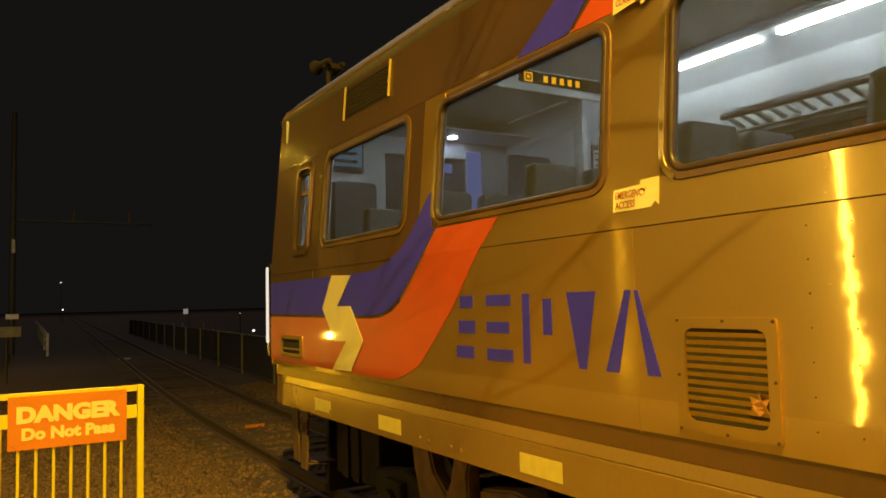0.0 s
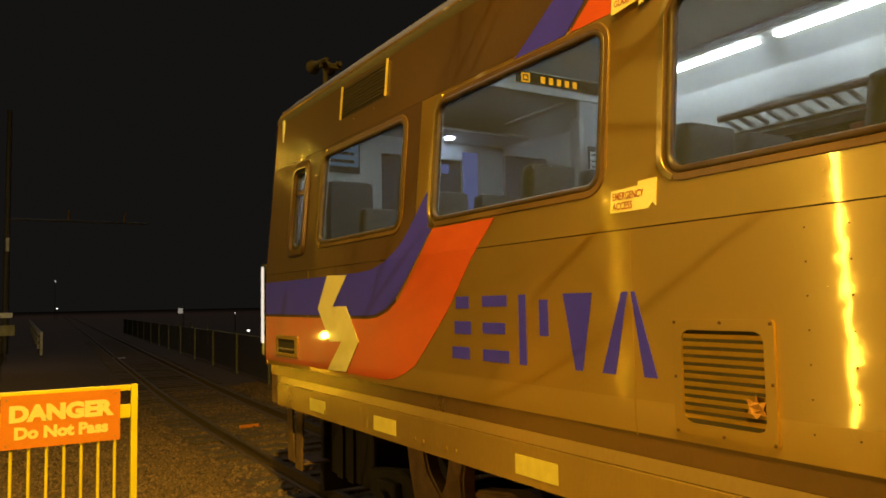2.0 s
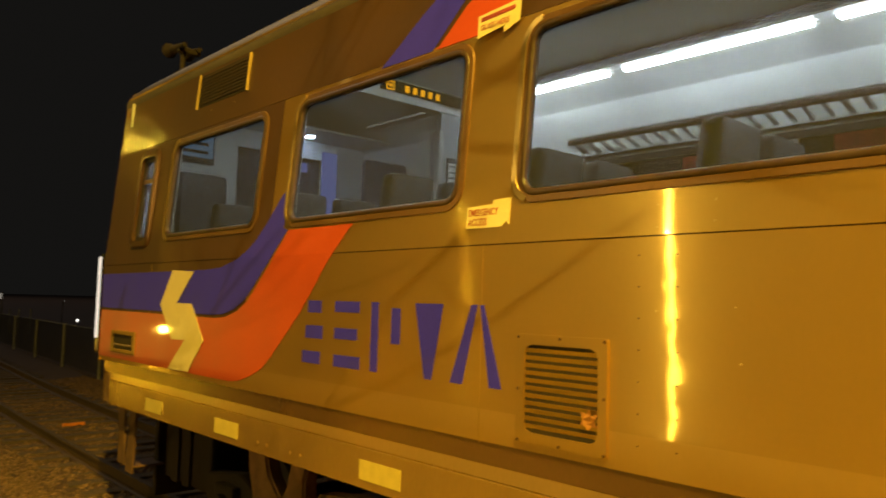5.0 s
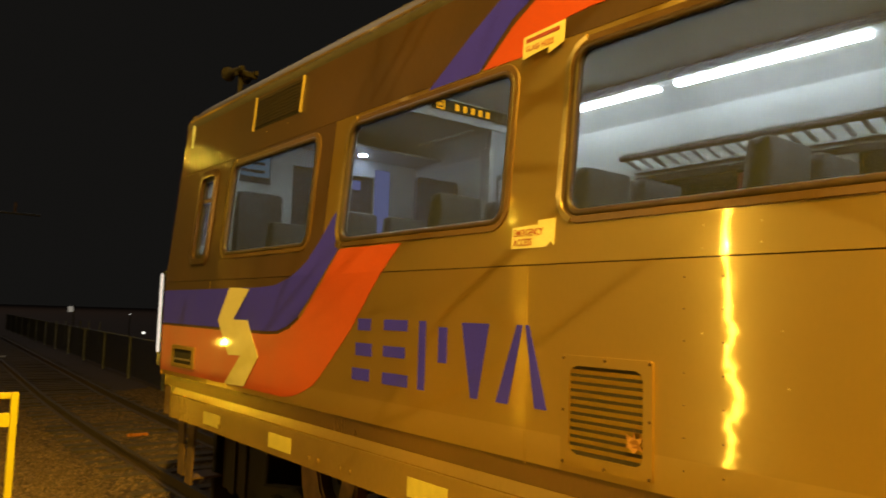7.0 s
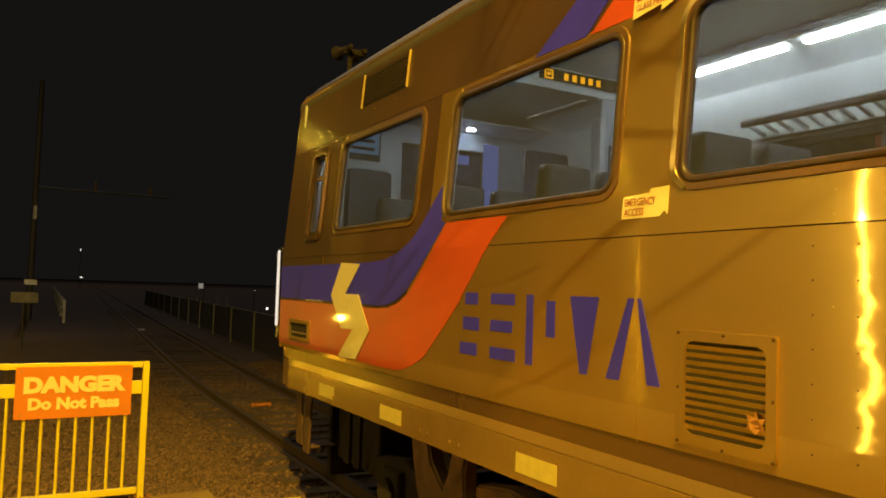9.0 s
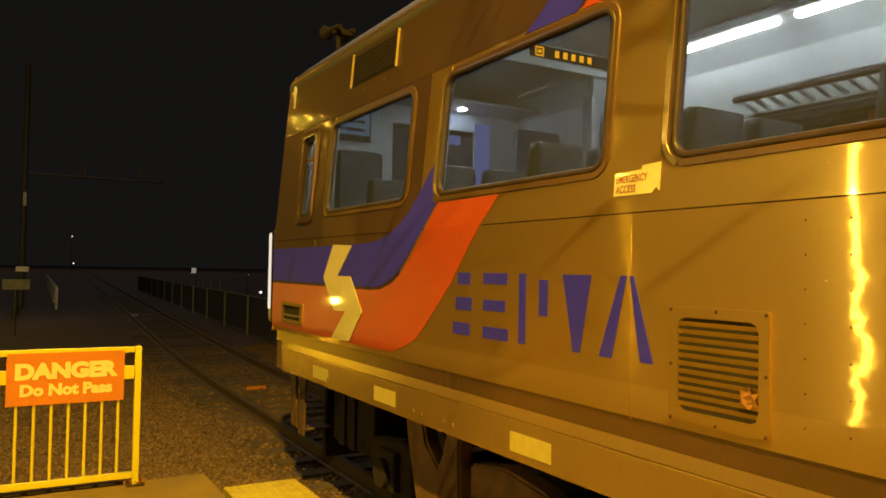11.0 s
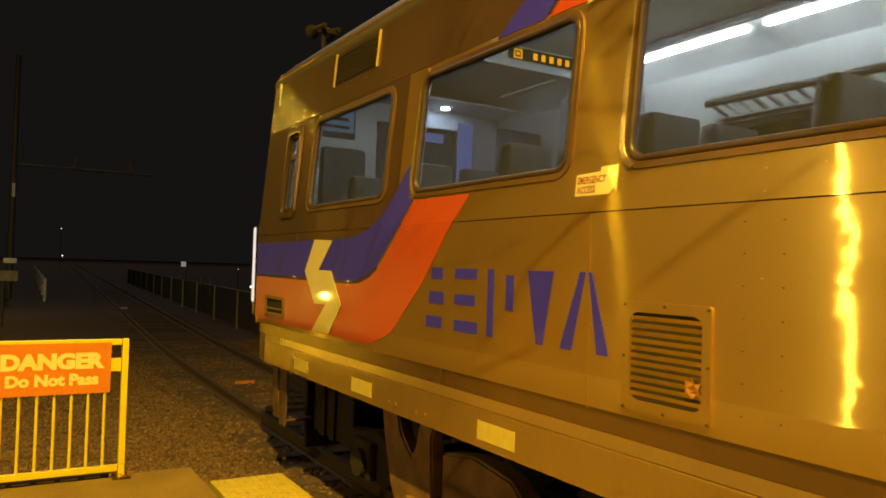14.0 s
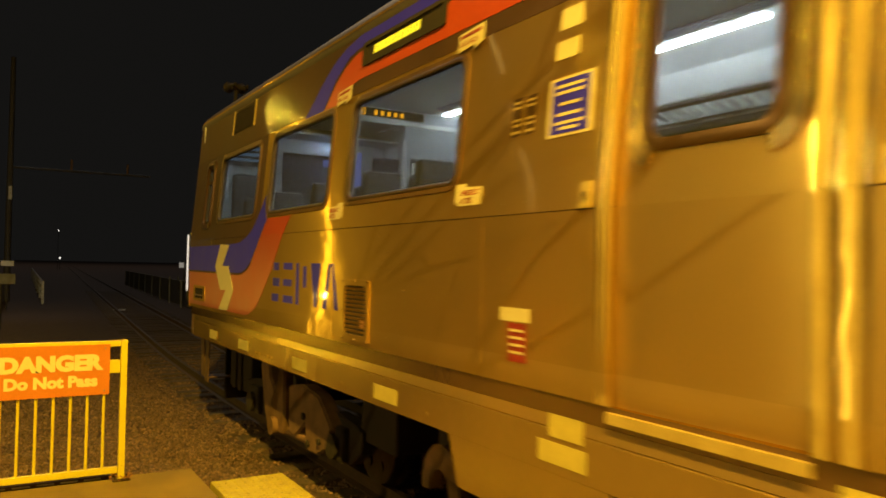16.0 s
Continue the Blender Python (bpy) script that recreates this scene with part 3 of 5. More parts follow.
def wall_with_holes(y0, y1, z0, z1, holes, x0, x1):
    """A plate of real thickness cut by rectangular openings."""
    ys = sorted({y0, y1, *(v for h in holes for v in h[:2] if y0 < v < y1)})
    zs = sorted({z0, z1, BELT, *TUCK, *(v for h in holes for v in h[2:] if z0 < v < z1)})
    zs = [z for z in zs if z0 <= z <= z1]
    bm = bmesh.new()
    grid = {}
    def vert(y, z, x):
        if (y, z, x) not in grid:
            grid[y, z, x] = bm.verts.new((x, y, z))
        return grid[y, z, x]
    solid = {}
    for i in range(len(ys) - 1):
        for j in range(len(zs) - 1):
            cy, cz = (ys[i] + ys[i + 1]) / 2, (zs[j] + zs[j + 1]) / 2
            solid[i, j] = not any(h[0] < cy < h[1] and h[2] < cz < h[3] for h in holes)
    for (i, j), s in solid.items():
        if not s:
            continue
        a, b, c, d = ys[i], ys[i + 1], zs[j], zs[j + 1]
        bm.faces.new((vert(a, c, x0), vert(a, d, x0), vert(b, d, x0), vert(b, c, x0)))
        bm.faces.new((vert(a, c, x1), vert(b, c, x1), vert(b, d, x1), vert(a, d, x1)))
        for ni, nj, p, q in ((i - 1, j, (a, c), (a, d)), (i + 1, j, (b, d), (b, c)), (i, j - 1, (b, c), (a, c)), (i, j + 1, (a, d), (b, d))):
            if not solid.get((ni, nj), False):
                bm.faces.new((vert(*p, x0), vert(*p, x1), vert(*q, x1), vert(*q, x0)))
    bmesh.ops.recalc_face_normals(bm, faces=bm.faces)
    for v in bm.verts:
        v.co.x += side_in(v.co.z)
    return bm


def mirrored(bm):
    for v in bm.verts:
        v.co.x = 2 * CX - v.co.x
    bmesh.ops.reverse_faces(bm, faces=bm.faces)
    return bm


def edge_trim(y, r, w):
    """A tilted moulding down the forward edge of a window and round into its corners."""
    def line(d):
        q = rrect(y - 2 * r, y - d, WZ0 - 0.012 + d, WZ1 + 0.014 - d, r - d, 8)
        return q[-7:] + q[:8]
    bm = bmesh.new()
    loops = [[bm.verts.new((SIDE + x, v, z)) for v, z in line(d)] for d, x in ((0.0, 0.0), (0.001, -0.011), (0.004, -0.014), (w - 0.003, -0.010), (w, -0.006), (w, 0.01), (0.0, 0.01))]
    for p, q in zip(loops, loops[1:] + loops[:1]):
        for i in range(len(p) - 1):
            bm.faces.new((p[i], p[i + 1], q[i + 1], q[i]))
    for k in (0, -1):
        bm.faces.new([l[k] for l in loops])
    bmesh.ops.recalc_face_normals(bm, faces=bm.faces)
    return shear(bm)


def build_window(car, a, b, far=False):
    """One fixed side window: steel surround, rubber gasket, pane."""
    win = empty("side_window", (SIDE if not far else 2 * CX - SIDE, (a + b) / 2, (WZ0 + WZ1) / 2), car)
    flip = mirrored if far else (lambda m: m)
    smooth(part("window_frame", flip(flange(a - 0.006, b + 0.002, WZ0 - 0.006, WZ1 + 0.006, 0.13, 0.036, 0.008, 0.008)), SURROUND, win, "brown metal surround"), 25)
    smooth(part("gasket", flip(bead(a + 0.026, b - 0.022, WZ0 + 0.026, WZ1 - 0.024, 0.105, 0.036, 0.013)), GASKET, win, "dark brown rubber gasket"), 50)
    bm = flip(slab([rrect(a + 0.05, b - 0.05, WZ0 + 0.05, WZ1 - 0.05, 0.085, 8)], -0.012, 0.006))
    pane = part("pane", bm, GLASS, win)
    pane.visible_shadow = True
    # polished strip added to the forward edge alone, where lamps shine off the frame
    if not far:
        smooth(part("edge_trim", edge_trim(b + 0.022, 0.15, 0.032), BEAD, win, "bright moulding for the lamplight on the forward edge"), 25)
    return win


def build_shell(car):
    holes = side_holes()
    th = 0.03
    # lower panel, seam, window band, upper panel
    smooth(part("side_wall", wall_with_holes(REAR, 4.95, FOOT_TOP, 1.893, holes, SIDE, SIDE + th), STEEL, car, "brushed stainless lower side panel"))
    smooth(part("side_wall", wall_with_holes(4.95, FRONT - 0.03, FOOT_TOP, 1.893, holes, SIDE, SIDE + th), STEEL_CAB, car, "stainless lower panel at the cab, darkened for shade"))
    smooth(part("side_wall", wall_with_holes(REAR, FRONT - 0.03, 0.960, FOOT_TOP, holes, SIDE, SIDE + th), FOOT, car, "dull curled foot of the side panel"))
    part("side_wall", wall_with_holes(REAR, 4.68, 1.899, 3.018, holes, SIDE, SIDE + th), STEEL, car, "brushed stainless window band")
    part("side_wall", wall_with_holes(4.68, FRONT - 0.03, 1.899, 3.018, holes, SIDE, SIDE + th), STEEL_CAB, car, "stainless window band at the cab, darkened for shade")
    part("side_wall", wall_with_holes(REAR, FRONT - 0.03, 3.021, 3.55, holes, SIDE, SIDE + th), STEEL_UPPER, car, "rippled upper side panel in steel darkened for shade")
    bm = bmesh.new()
    box(bm, SIDE + 0.008, SIDE + th - 0.004, DOOR[1], FRONT - 0.04, 1.890, 1.902)
    box(bm, SIDE + 0.008, SIDE + th - 0.004, REAR, DOOR[0], 1.890, 1.902)
    far_holes = [(a + 0.05, b - 0.05, WZ0 + 0.05, WZ1 - 0.05) for a, b in WINDOWS]
    part("seam", bm, INK, car, "dark horizontal panel joint")
    part("far_side_wall", mirrored(wall_with_holes(REAR, FRONT - 0.03, 0.960, 3.55, far_holes, SIDE, SIDE + th)), STEEL, car)
    # inner lining
    wide = [(a - 0.05, b + 0.05, c - 0.05, d + 0.05) for a, b, c, d in holes]
    part("wall_lining", wall_with_holes(REAR + 0.05, 7.74, 1.22, 3.50, wide, SIDE + th + 0.03, SIDE + th + 0.04), SPANDREL, car)
    part("wall_lining", mirrored(wall_with_holes(REAR + 0.05, 7.74, 1.22, 3.50, far_holes, SIDE + th + 0.03, SIDE + th + 0.04)), SPANDREL, car)
    # roof: a bent sheet of real thickness
    prof = [(2.689, 3.545), (2.695, 3.61), (2.73, 3.68), (2.80, 3.745), (2.92, 3.805), (3.12, 3.86), (3.45, 3.91), (4.16, 3.94)]
    prof = prof + [(2 * CX - x, z) for x, z in reversed(prof[:-1])]
    bm = bmesh.new()
    loops = []
    for y in (REAR, FRONT - 0.35, FRONT - 0.15, FRONT - 0.03):
        k = 0.0 if y < FRONT - 0.3 else (0.03 if y < FRONT - 0.1 else 0.10)
        o = [bm.verts.new((x, y, z - k * max(0, z - 3.55) * 1.6)) for x, z in prof]
        i = [bm.verts.new((CX + (x - CX) * 0.975, y, z - 0.06 - k * max(0, z - 3.55))) for x, z in prof]
        loops.append((o, i))
    for (o1, i1), (o2, i2) in zip(loops, loops[1:]):
        for j in range(len(prof) - 1):
            bm.faces.new((o1[j], o1[j + 1], o2[j + 1], o2[j]))
            bm.faces.new((i1[j], i2[j], i2[j + 1], i1[j + 1]))
        for j in (0, len(prof) - 1):
            bm.faces.new((o1[j], o2[j], i2[j], i1[j]))
    for o, i in (loops[0], loops[-1]):
        for j in range(len(prof) - 1):
            bm.faces.new((o[j], i[j], i[j + 1], o[j + 1]))
    bmesh.ops.recalc_face_normals(bm, faces=bm.faces)
    smooth(part("roof", bm, STEEL_ROOF, car, "dull stainless curved roof"), 50)
    # gutter
    bm = slab([[(REAR, 3.600), (FRONT - 0.1, 3.600), (FRONT - 0.1, 3.622), (REAR, 3.622)]], 0.012, 0.03)
    part("gutter", bm, STEEL, car, "thin rain gutter along the roof edge")
    # front end
    bm = bmesh.new()
    pts = [(SIDE + 0.0, 0.945), (SIDE, BELT), (SIDE + LEAN * 1.65, 3.55), (2.75, 3.70), (2.95, 3.80), (4.16, 3.88)]
    pts = pts + [(2 * CX - x, z) for x, z in reversed(pts[:-1])]
    a = [bm.verts.new((CX + (x - CX) * 0.985, FRONT, z)) for x, z in pts]
    b = [bm.verts.new((x, FRONT - 0.035, z)) for x, z in pts]
    bm.faces.new(a)
    bm.faces.new(list(reversed(b)))
    for i in range(len(pts)):
        j = (i + 1) % len(pts)
        bm.faces.new((a[i], b[i], b[j], a[j]))
    bmesh.ops.recalc_face_normals(bm, faces=bm.faces)
    smooth(part("front_end", bm, STEEL, car, "stainless front end"), 60)
    bm = bmesh.new()
    box(bm, SIDE + 0.05, 2 * CX - SIDE - 0.05, REAR - 0.03, REAR, 0.95, 3.9)
    part("rear_end", bm, STEEL, car)
    # floor and ceiling
    bm = bmesh.new()
    box(bm, SIDE + 0.075, 2 * CX - SIDE - 0.075, REAR + 0.02, FRONT - 0.05, 0.98, 1.23)
    part("floor_pan", bm, INTERIOR_DARK, car)
    bm = bmesh.new()
    cl = [(4.16, 3.71), (5.22, 3.68), (5.36, 3.645), (5.47, 3.575), (5.555, 3.47), (5.61, 3.34), (5.64, 3.20), (5.652, 3.06)]
    cl = [(2 * CX - x, z) for x, z in reversed(cl[1:])] + cl
    lo = [[bm.verts.new((x, y, z)) for x, z in cl] for y in (REAR + 0.03, 7.75)]
    up = [[bm.verts.new((x, y, z + 0.03)) for x, z in cl] for y in (REAR + 0.03, 7.75)]
    for j in range(len(cl) - 1):
        bm.faces.new((lo[0][j], lo[0][j + 1], lo[1][j + 1], lo[1][j]))
        bm.faces.new((up[0][j], up[1][j], up[1][j + 1], up[0][j + 1]))
    for g in (0, 1):
        for j in range(len(cl) - 1):
            bm.faces.new((lo[g][j], lo[g][j + 1], up[g][j + 1], up[g][j]))
    bmesh.ops.recalc_face_normals(bm, faces=bm.faces)
    smooth(part("inner_ceiling", bm, CEILING, car), 40)
    # sloping ledge and skirt below the side
    bm = bmesh.new()
    sk = [(SIDE + 0.022, 0.852), (SIDE + 0.012, 0.788), (SIDE + 0.018, 0.782), (SIDE + 0.012, 0.776), (SIDE + 0.012, 0.556), (SIDE + 0.045, 0.556), (SIDE + 0.065, 0.852)]
    y0, y1 = REAR, 7.66
    ends = [[bm.verts.new((x, y, z)) for x, z in sk] for y in (y0, y1)]
    for i in range(len(sk)):
        j = (i + 1) % len(sk)
        bm.faces.new((ends[0][i], ends[0][j], ends[1][j], ends[1][i]))
    bm.faces.new(ends[0])
    bm.faces.new(list(reversed(ends[1])))
    bmesh.ops.recalc_face_normals(bm, faces=bm.faces)
    part("skirt", bm, STEEL_DARK, car, "lower skirt with a fold line")
    bm = bmesh.new()
    lg = [(SIDE + 0.018, 0.959), (SIDE + 0.022, 0.854), (SIDE + 0.09, 0.854), (SIDE + 0.09, 0.959)]
    ends = [[bm.verts.new((x, y, z)) for x, z in lg] for y in (y0, y1 + 0.2)]
    for i in range(4):
        bm.faces.new((ends[0][i], ends[0][(i + 1) % 4], ends[1][(i + 1) % 4], ends[1][i]))
    bm.faces.new(ends[0])
    bm.faces.new(list(reversed(ends[1])))
    bmesh.ops.recalc_face_normals(bm, faces=bm.faces)
    part("ledge", bm, LEDGE, car, "dark grimy sloping ledge under the side")
    bm = bmesh.new()
    box(bm, 2 * CX - SIDE - 0.085, 2 * CX - SIDE - 0.055, REAR, 7.66, 0.592, 0.944)
    part("skirt", bm, STEEL_DARK, car)
    for y in (6.35, 4.72, 4.60, 4.30, 4.18, 2.35, 0.95):
        bm = bmesh.new()
        cyl(bm, (SIDE + 0.004, y, 0.625), (SIDE + 0.014, y, 0.625), 0.020, 10, 0.016)
        part("stud", bm, STEEL_DARK, car)
    # deeper skirt panel near the doors
    for y0, y1 in ((0.66, -0.80), (-1.78, -3.0)):
        bm = slab([[(y0, 0.555), (y0 - 0.12, 0.25), (y1 + 0.12, 0.25), (y1, 0.555)]], -0.013, 0.03)
        part("step_well_panel", bm, STEEL_DARK, car, "deeper skirt panel beside the door")


def build_car():
    car = empty("rail_car", (CX, 0, TOR))
    tagged(car, "stainless steel commuter rail car with blue and orange stripes", "train")
    build_shell(car)
    for a, b in WINDOWS:
        build_window(car, a, b)
        build_window(car, a, b, True)
    build_livery(car)
    build_fittings(car)
    build_door(car)
    build_inside(car)
    build_trucks(car)
    return car


def build_livery(car):
    d = 0.003
    # blue band with its rising bend, in two pieces above and below the window
    blue = [(FRONT - 0.03, 1.81), (6.6, 1.815), (5.62, 1.82), (5.36, 1.835), (5.11, 1.89), (4.95, 1.96), (4.85, 2.02), (4.72, 2.14), (4.56, 2.31), (4.495, 2.36), (4.495, 2.09), (4.44, 2.07), (4.63, 1.88), (4.85, 1.69), (4.98, 1.59), (5.13, 1.525), (5.30, 1.485), (5.48, 1.475), (FRONT - 0.03, 1.48)]
    part("blue_stripe", slab([blue], d, d), BLUE, car, "dark blue stripe with a rising bend")
    orange = [(FRONT - 0.03, 1.455), (5.46, 1.45), (5.27, 1.462), (5.08, 1.51), (4.92, 1.59), (4.60, 1.87), (4.42, 2.07), (3.69, 2.07), (3.94, 1.83), (4.22, 1.52), (4.53, 1.25), (4.68, 1.13), (4.83, 1.07), (5.0, 1.02), (5.15, 1.0), (FRONT - 0.03, 1.0)]
    part("orange_stripe", slab([orange], d, d), ORANGE, car, "orange red stripe with a rising bend")
    blue = [(3.56, 3.002), (3.20, 3.25), (2.98, 3.385), (2.70, 3.48), (2.40, 3.53), (REAR, 3.54), (REAR, 3.44), (2.40, 3.42), (2.60, 3.385), (2.86, 3.24), (3.10, 3.002)]
    part("blue_stripe", slab([blue], d, d), BLUE, car)
    orange = [(3.06, 3.002), (2.84, 3.20), (2.68, 3.30), (2.50, 3.36), (2.40, 3.385), (REAR, 3.40), (REAR, 3.14), (2.30, 3.14), (2.44, 3.13), (2.52, 3.10), (2.60, 3.05), (2.72, 3.002)]
    part("orange_stripe", slab([orange], d, d), ORANGE, car)
    # folded white chevron mark
    up = [(5.83, 1.81), (6.25, 1.825), (6.474, 1.535), (6.205, 1.25), (5.934, 1.258), (6.14, 1.55)]
    low = [(6.14, 1.552), (5.841, 1.552), (5.593, 1.266), (5.849, 1.012), (6.252, 1.002), (5.932, 1.262), (6.02, 1.40)]
    mark = empty("chevron_mark", (SIDE, 6.03, 1.4), car)
    part("upper_chevron", slab([up], 0.006, 0.004), WHITE_VINYL, mark)
    part("lower_chevron", slab([low], 0.010, 0.004), WHITE_VINYL, mark)
    # operator's lettering as plain blue shapes
    t, b = 1.605, 1.215
    marks = [[(y1, z1), (y0, z1), (y0, z0), (y1, z0)] for y1, y0, z1, z0 in (
        (4.12, 3.97, t, t - 0.075), (4.14, 3.95, 1.45, 1.37), (4.17, 3.97, b + 0.075, b),
        (3.82, 3.57, t, t - 0.065), (3.82, 3.59, 1.445, 1.38), (3.82, 3.555, b + 0.07, b),
        (3.455, 3.39, t, b), (3.27, 3.195, t - 0.03, 1.38))]
    marks.append([(3.07, t), (2.85, t), (2.93, b), (2.985, b)])
    marks.append([(2.645, t), (2.605, t), (2.70, b), (2.79, b)])
    marks.append([(2.585, t), (2.56, t), (2.435, b), (2.515, b)])
    for m in marks:
        part("name_mark", slab([m], 0.003, 0.003), BLUE, car, "plain blue bar of the operator's name")
    # pale reflector patches along the skirt
    for y in (6.72, 5.37, 3.535, 1.74, -0.25, -2.02, -4.1, -5.9):
        part("reflector_patch", slab([[(y, 0.714), (y - 0.372, 0.714), (y - 0.372, 0.604), (y, 0.604)]], -0.008, 0.003), REFLECTOR, car, "pale reflective patch")
    part("reflector_patch", slab([[(-1.90, 0.885), (-2.20, 0.885), (-2.20, 0.76), (-1.90, 0.76)]], -0.006, 0.003), REFLECTOR, car, "pale reflective patch")
    part("reflector_patch", slab([[(-0.34, 0.858), (-0.60, 0.858), (-0.60, 0.742), (-0.34, 0.742)]], -0.006, 0.003), REFLECTOR, car, "pale reflective patch")
    # emergency access arrows
    def arrow(y, z, words, turned=1):
        lab = empty("access_label", (SIDE, y, z), car)
        face = ((0.145, 0.045), (-0.03, 0.052), (-0.03, 0.072), (-0.145, 0.075), (-0.145, -0.055), (-0.125, -0.035), (-0.10, -0.062), (0.145, -0.062))
        part("label_face", slab([[(y + turned * u, z + v) for u, v in face]], 0.004, 0.003), WHITE_VINYL, lab, "white arrow label reading EMERGENCY ACCESS" if words else "white arrow label")
        for k, w in enumerate(("EMERGENCY", "ACCESS")):
            wd = 0.20 if k == 0 else 0.13
            zz = z + 0.016 - 0.048 * k
            if words:
                bm = fit_width(letters(w, 0.04, 0.0005, 0.0004), wd, 0.036)
                bmesh.ops.transform(bm, matrix=pose(SIDE - 0.0060, y + (0.13 if turned > 0 else 0.08) - wd / 2, zz, 90, 0, -90), verts=bm.verts)
                shear(bm)
            else:
                bm = slab([[(y + 0.13, zz + 0.014), (y + 0.13 - wd, zz + 0.014), (y + 0.13 - wd, zz - 0.014), (y + 0.13, zz - 0.014)]], 0.0055, 0.002)
            part("lettering", bm, RED_INK, lab)
    arrow(2.56, 2.042, True)
    arrow(0.48, 2.038, True, -1)
    arrow(-2.32, 2.035, True)
    for y in (2.58, 0.58, -2.23):
        lab = empty("glass_label", (SIDE, y, 3.05), car)
        part("label_face", slab([[(y + 0.145, 3.095), (y - 0.145, 3.115), (y - 0.145, 3.0), (y - 0.04, 2.965), (y - 0.045, 3.0), (y + 0.145, 2.975)]], 0.020, 0.003), WHITE_VINYL, lab, "white arrow label reading GLASS HERE above the window's corner")
        part("lettering", slab([[(y + 0.125, 3.080), (y - 0.11, 3.092), (y - 0.11, 3.070), (y + 0.125, 3.058)]], 0.0225, 0.0025), RED_INK, lab)
        bm = fit_width(letters("GLASS HERE", 0.04, 0.0005, 0.0004), 0.20, 0.032)
        bmesh.ops.transform(bm, matrix=pose(SIDE - 0.0220, y + 0.025, 3.025, 90, 0, -90), verts=bm.verts)
        part("lettering", shear(bm), RED_INK, lab)


def build_fittings(car):
    # intake grille of the lower side
    gr = empty("intake_grille", (SIDE, 2.085, 1.24), car)
    part("grille_frame", ring(rrect(1.838, 2.336, 0.995, 1.48, 0.012, 2), rrect(1.885, 2.288, 1.045, 1.435, 0.04, 2), 0.012, 0.0), STEEL, gr)
    bm = slab([[(1.86, 1.02), (2.31, 1.02), (2.31, 1.46), (1.86, 1.46)]], 0.001, 0.0005)
    part("grille_back", bm, BLACK, gr, "dark slots")
    for i in range(11):
        z = 1.413 - 0.0335 * i
        bm = slab([[(1.88, z - 0.013), (2.292, z - 0.013), (2.292, z + 0.006), (1.88, z + 0.006)]], 0.010, 0.006)
        for v in bm.verts:
            v.co.x -= 0.010 * (v.co.z - z) / 0.02 - 0.002
        part("slat", bm, STEEL, gr)
    for y, z in [(y, z) for y in (1.852, 2.085, 2.322) for z in (1.008, 1.467)] + [(1.852, 1.235), (2.322, 1.235)]:
        bm = bmesh.new()
        bmesh.ops.create_uvsphere(bm, u_segments=8, v_segments=4, radius=0.008)
        bmesh.ops.translate(bm, verts=bm.verts, vec=(SIDE - 0.012, y, z))
        part("screw", bm, FRAME, gr)
    # roof-line grille over the first window
    gt = empty("vent_grille", (2.67, 5.74, 3.37), car)
    for i in range(9):
        z = 3.475 - 0.028 * i
        bm = slab([[(5.30, z - 0.010), (6.15, z - 0.010), (6.15, z + 0.006), (5.30, z + 0.006)]], 0.014, 0.008)
        part("slat", bm, DARK_GRILLE, gt)
    part("grille_back", slab([[(5.29, 3.215), (6.17, 3.215), (6.17, 3.50), (5.29, 3.50)]], 0.004, 0.003), BLACK, gt)
    for y in (5.285, 6.18):
        part("end_strip", slab([[(y - 0.004, 3.21), (y + 0.004, 3.21), (y + 0.004, 3.515), (y - 0.004, 3.515)]], 0.020, 0.018), PALE_SILL, gt, "bright end strip")
    # rivets of the side
    for y, z in [(5.5, 3.53), (5.75, 3.54), (5.9, 3.16), (5.5, 3.16), (1.62, 2.02), (1.38, 2.02), (1.62, 1.93), (1.38, 1.94), (1.3, 1.62), (1.28, 1.42), (1.62, 1.60), (0.1, 1.96), (-0.1, 1.96)]:
        bm = bmesh.new()
        bmesh.ops.create_uvsphere(bm, u_segments=8, v_segments=4, radius=0.0045)
        bmesh.ops.translate(bm, verts=bm.verts, vec=(SIDE, y, z))
        part("rivet", shear(bm), PALE_SILL, car)
    for y in (1.70, 1.53, -2.0, -2.2):
        for k in range(7):
            bm = bmesh.new()
            bmesh.ops.create_uvsphere(bm, u_segments=8, v_segments=4, radius=0.0042)
            bmesh.ops.translate(bm, verts=bm.verts, vec=(SIDE, y, 1.07 + 0.125 * k))
            part("rivet", bm, FRAME, car)
    # vertical joint cover strips
    for y in (6.72, 2.58, 0.30):
        part("joint_strip", slab([[(y - 0.003, 0.95), (y + 0.003, 0.95), (y + 0.003, 1.89), (y - 0.003, 1.89)]], 0.0025, 0.002), STEEL, car)
    # drain pipe at the cab corner and the narrow cab window
    cw = empty("cab_window", (SIDE, 7.1, 2.5), car)
    smooth(part("window_frame", ring(rrect(6.86, 7.33, 2.04, 2.98, 0.10, 6), rrect(6.93, 7.26, 2.11, 2.91, 0.07, 6), 0.022, 0.03, 0.016), FRAME, cw, "dark metal surround"), 35)
    part("sash", ring(rrect(6.93, 7.26, 2.11, 2.91, 0.07, 6), rrect(6.97, 7.22, 2.15, 2.87, 0.05, 6), -0.01, 0.045), RUBBER, cw)
    pane = part("pane", slab([rrect(6.95, 7.24, 2.13, 2.89, 0.05, 6)], -0.03, 0.006), GLASS, cw)
    pane.visible_shadow = True
    part("sash_bar", slab([[(6.95, 2.66), (7.24, 2.66), (7.24, 2.70), (6.95, 2.70)]], -0.01, 0.02), FRAME, cw)
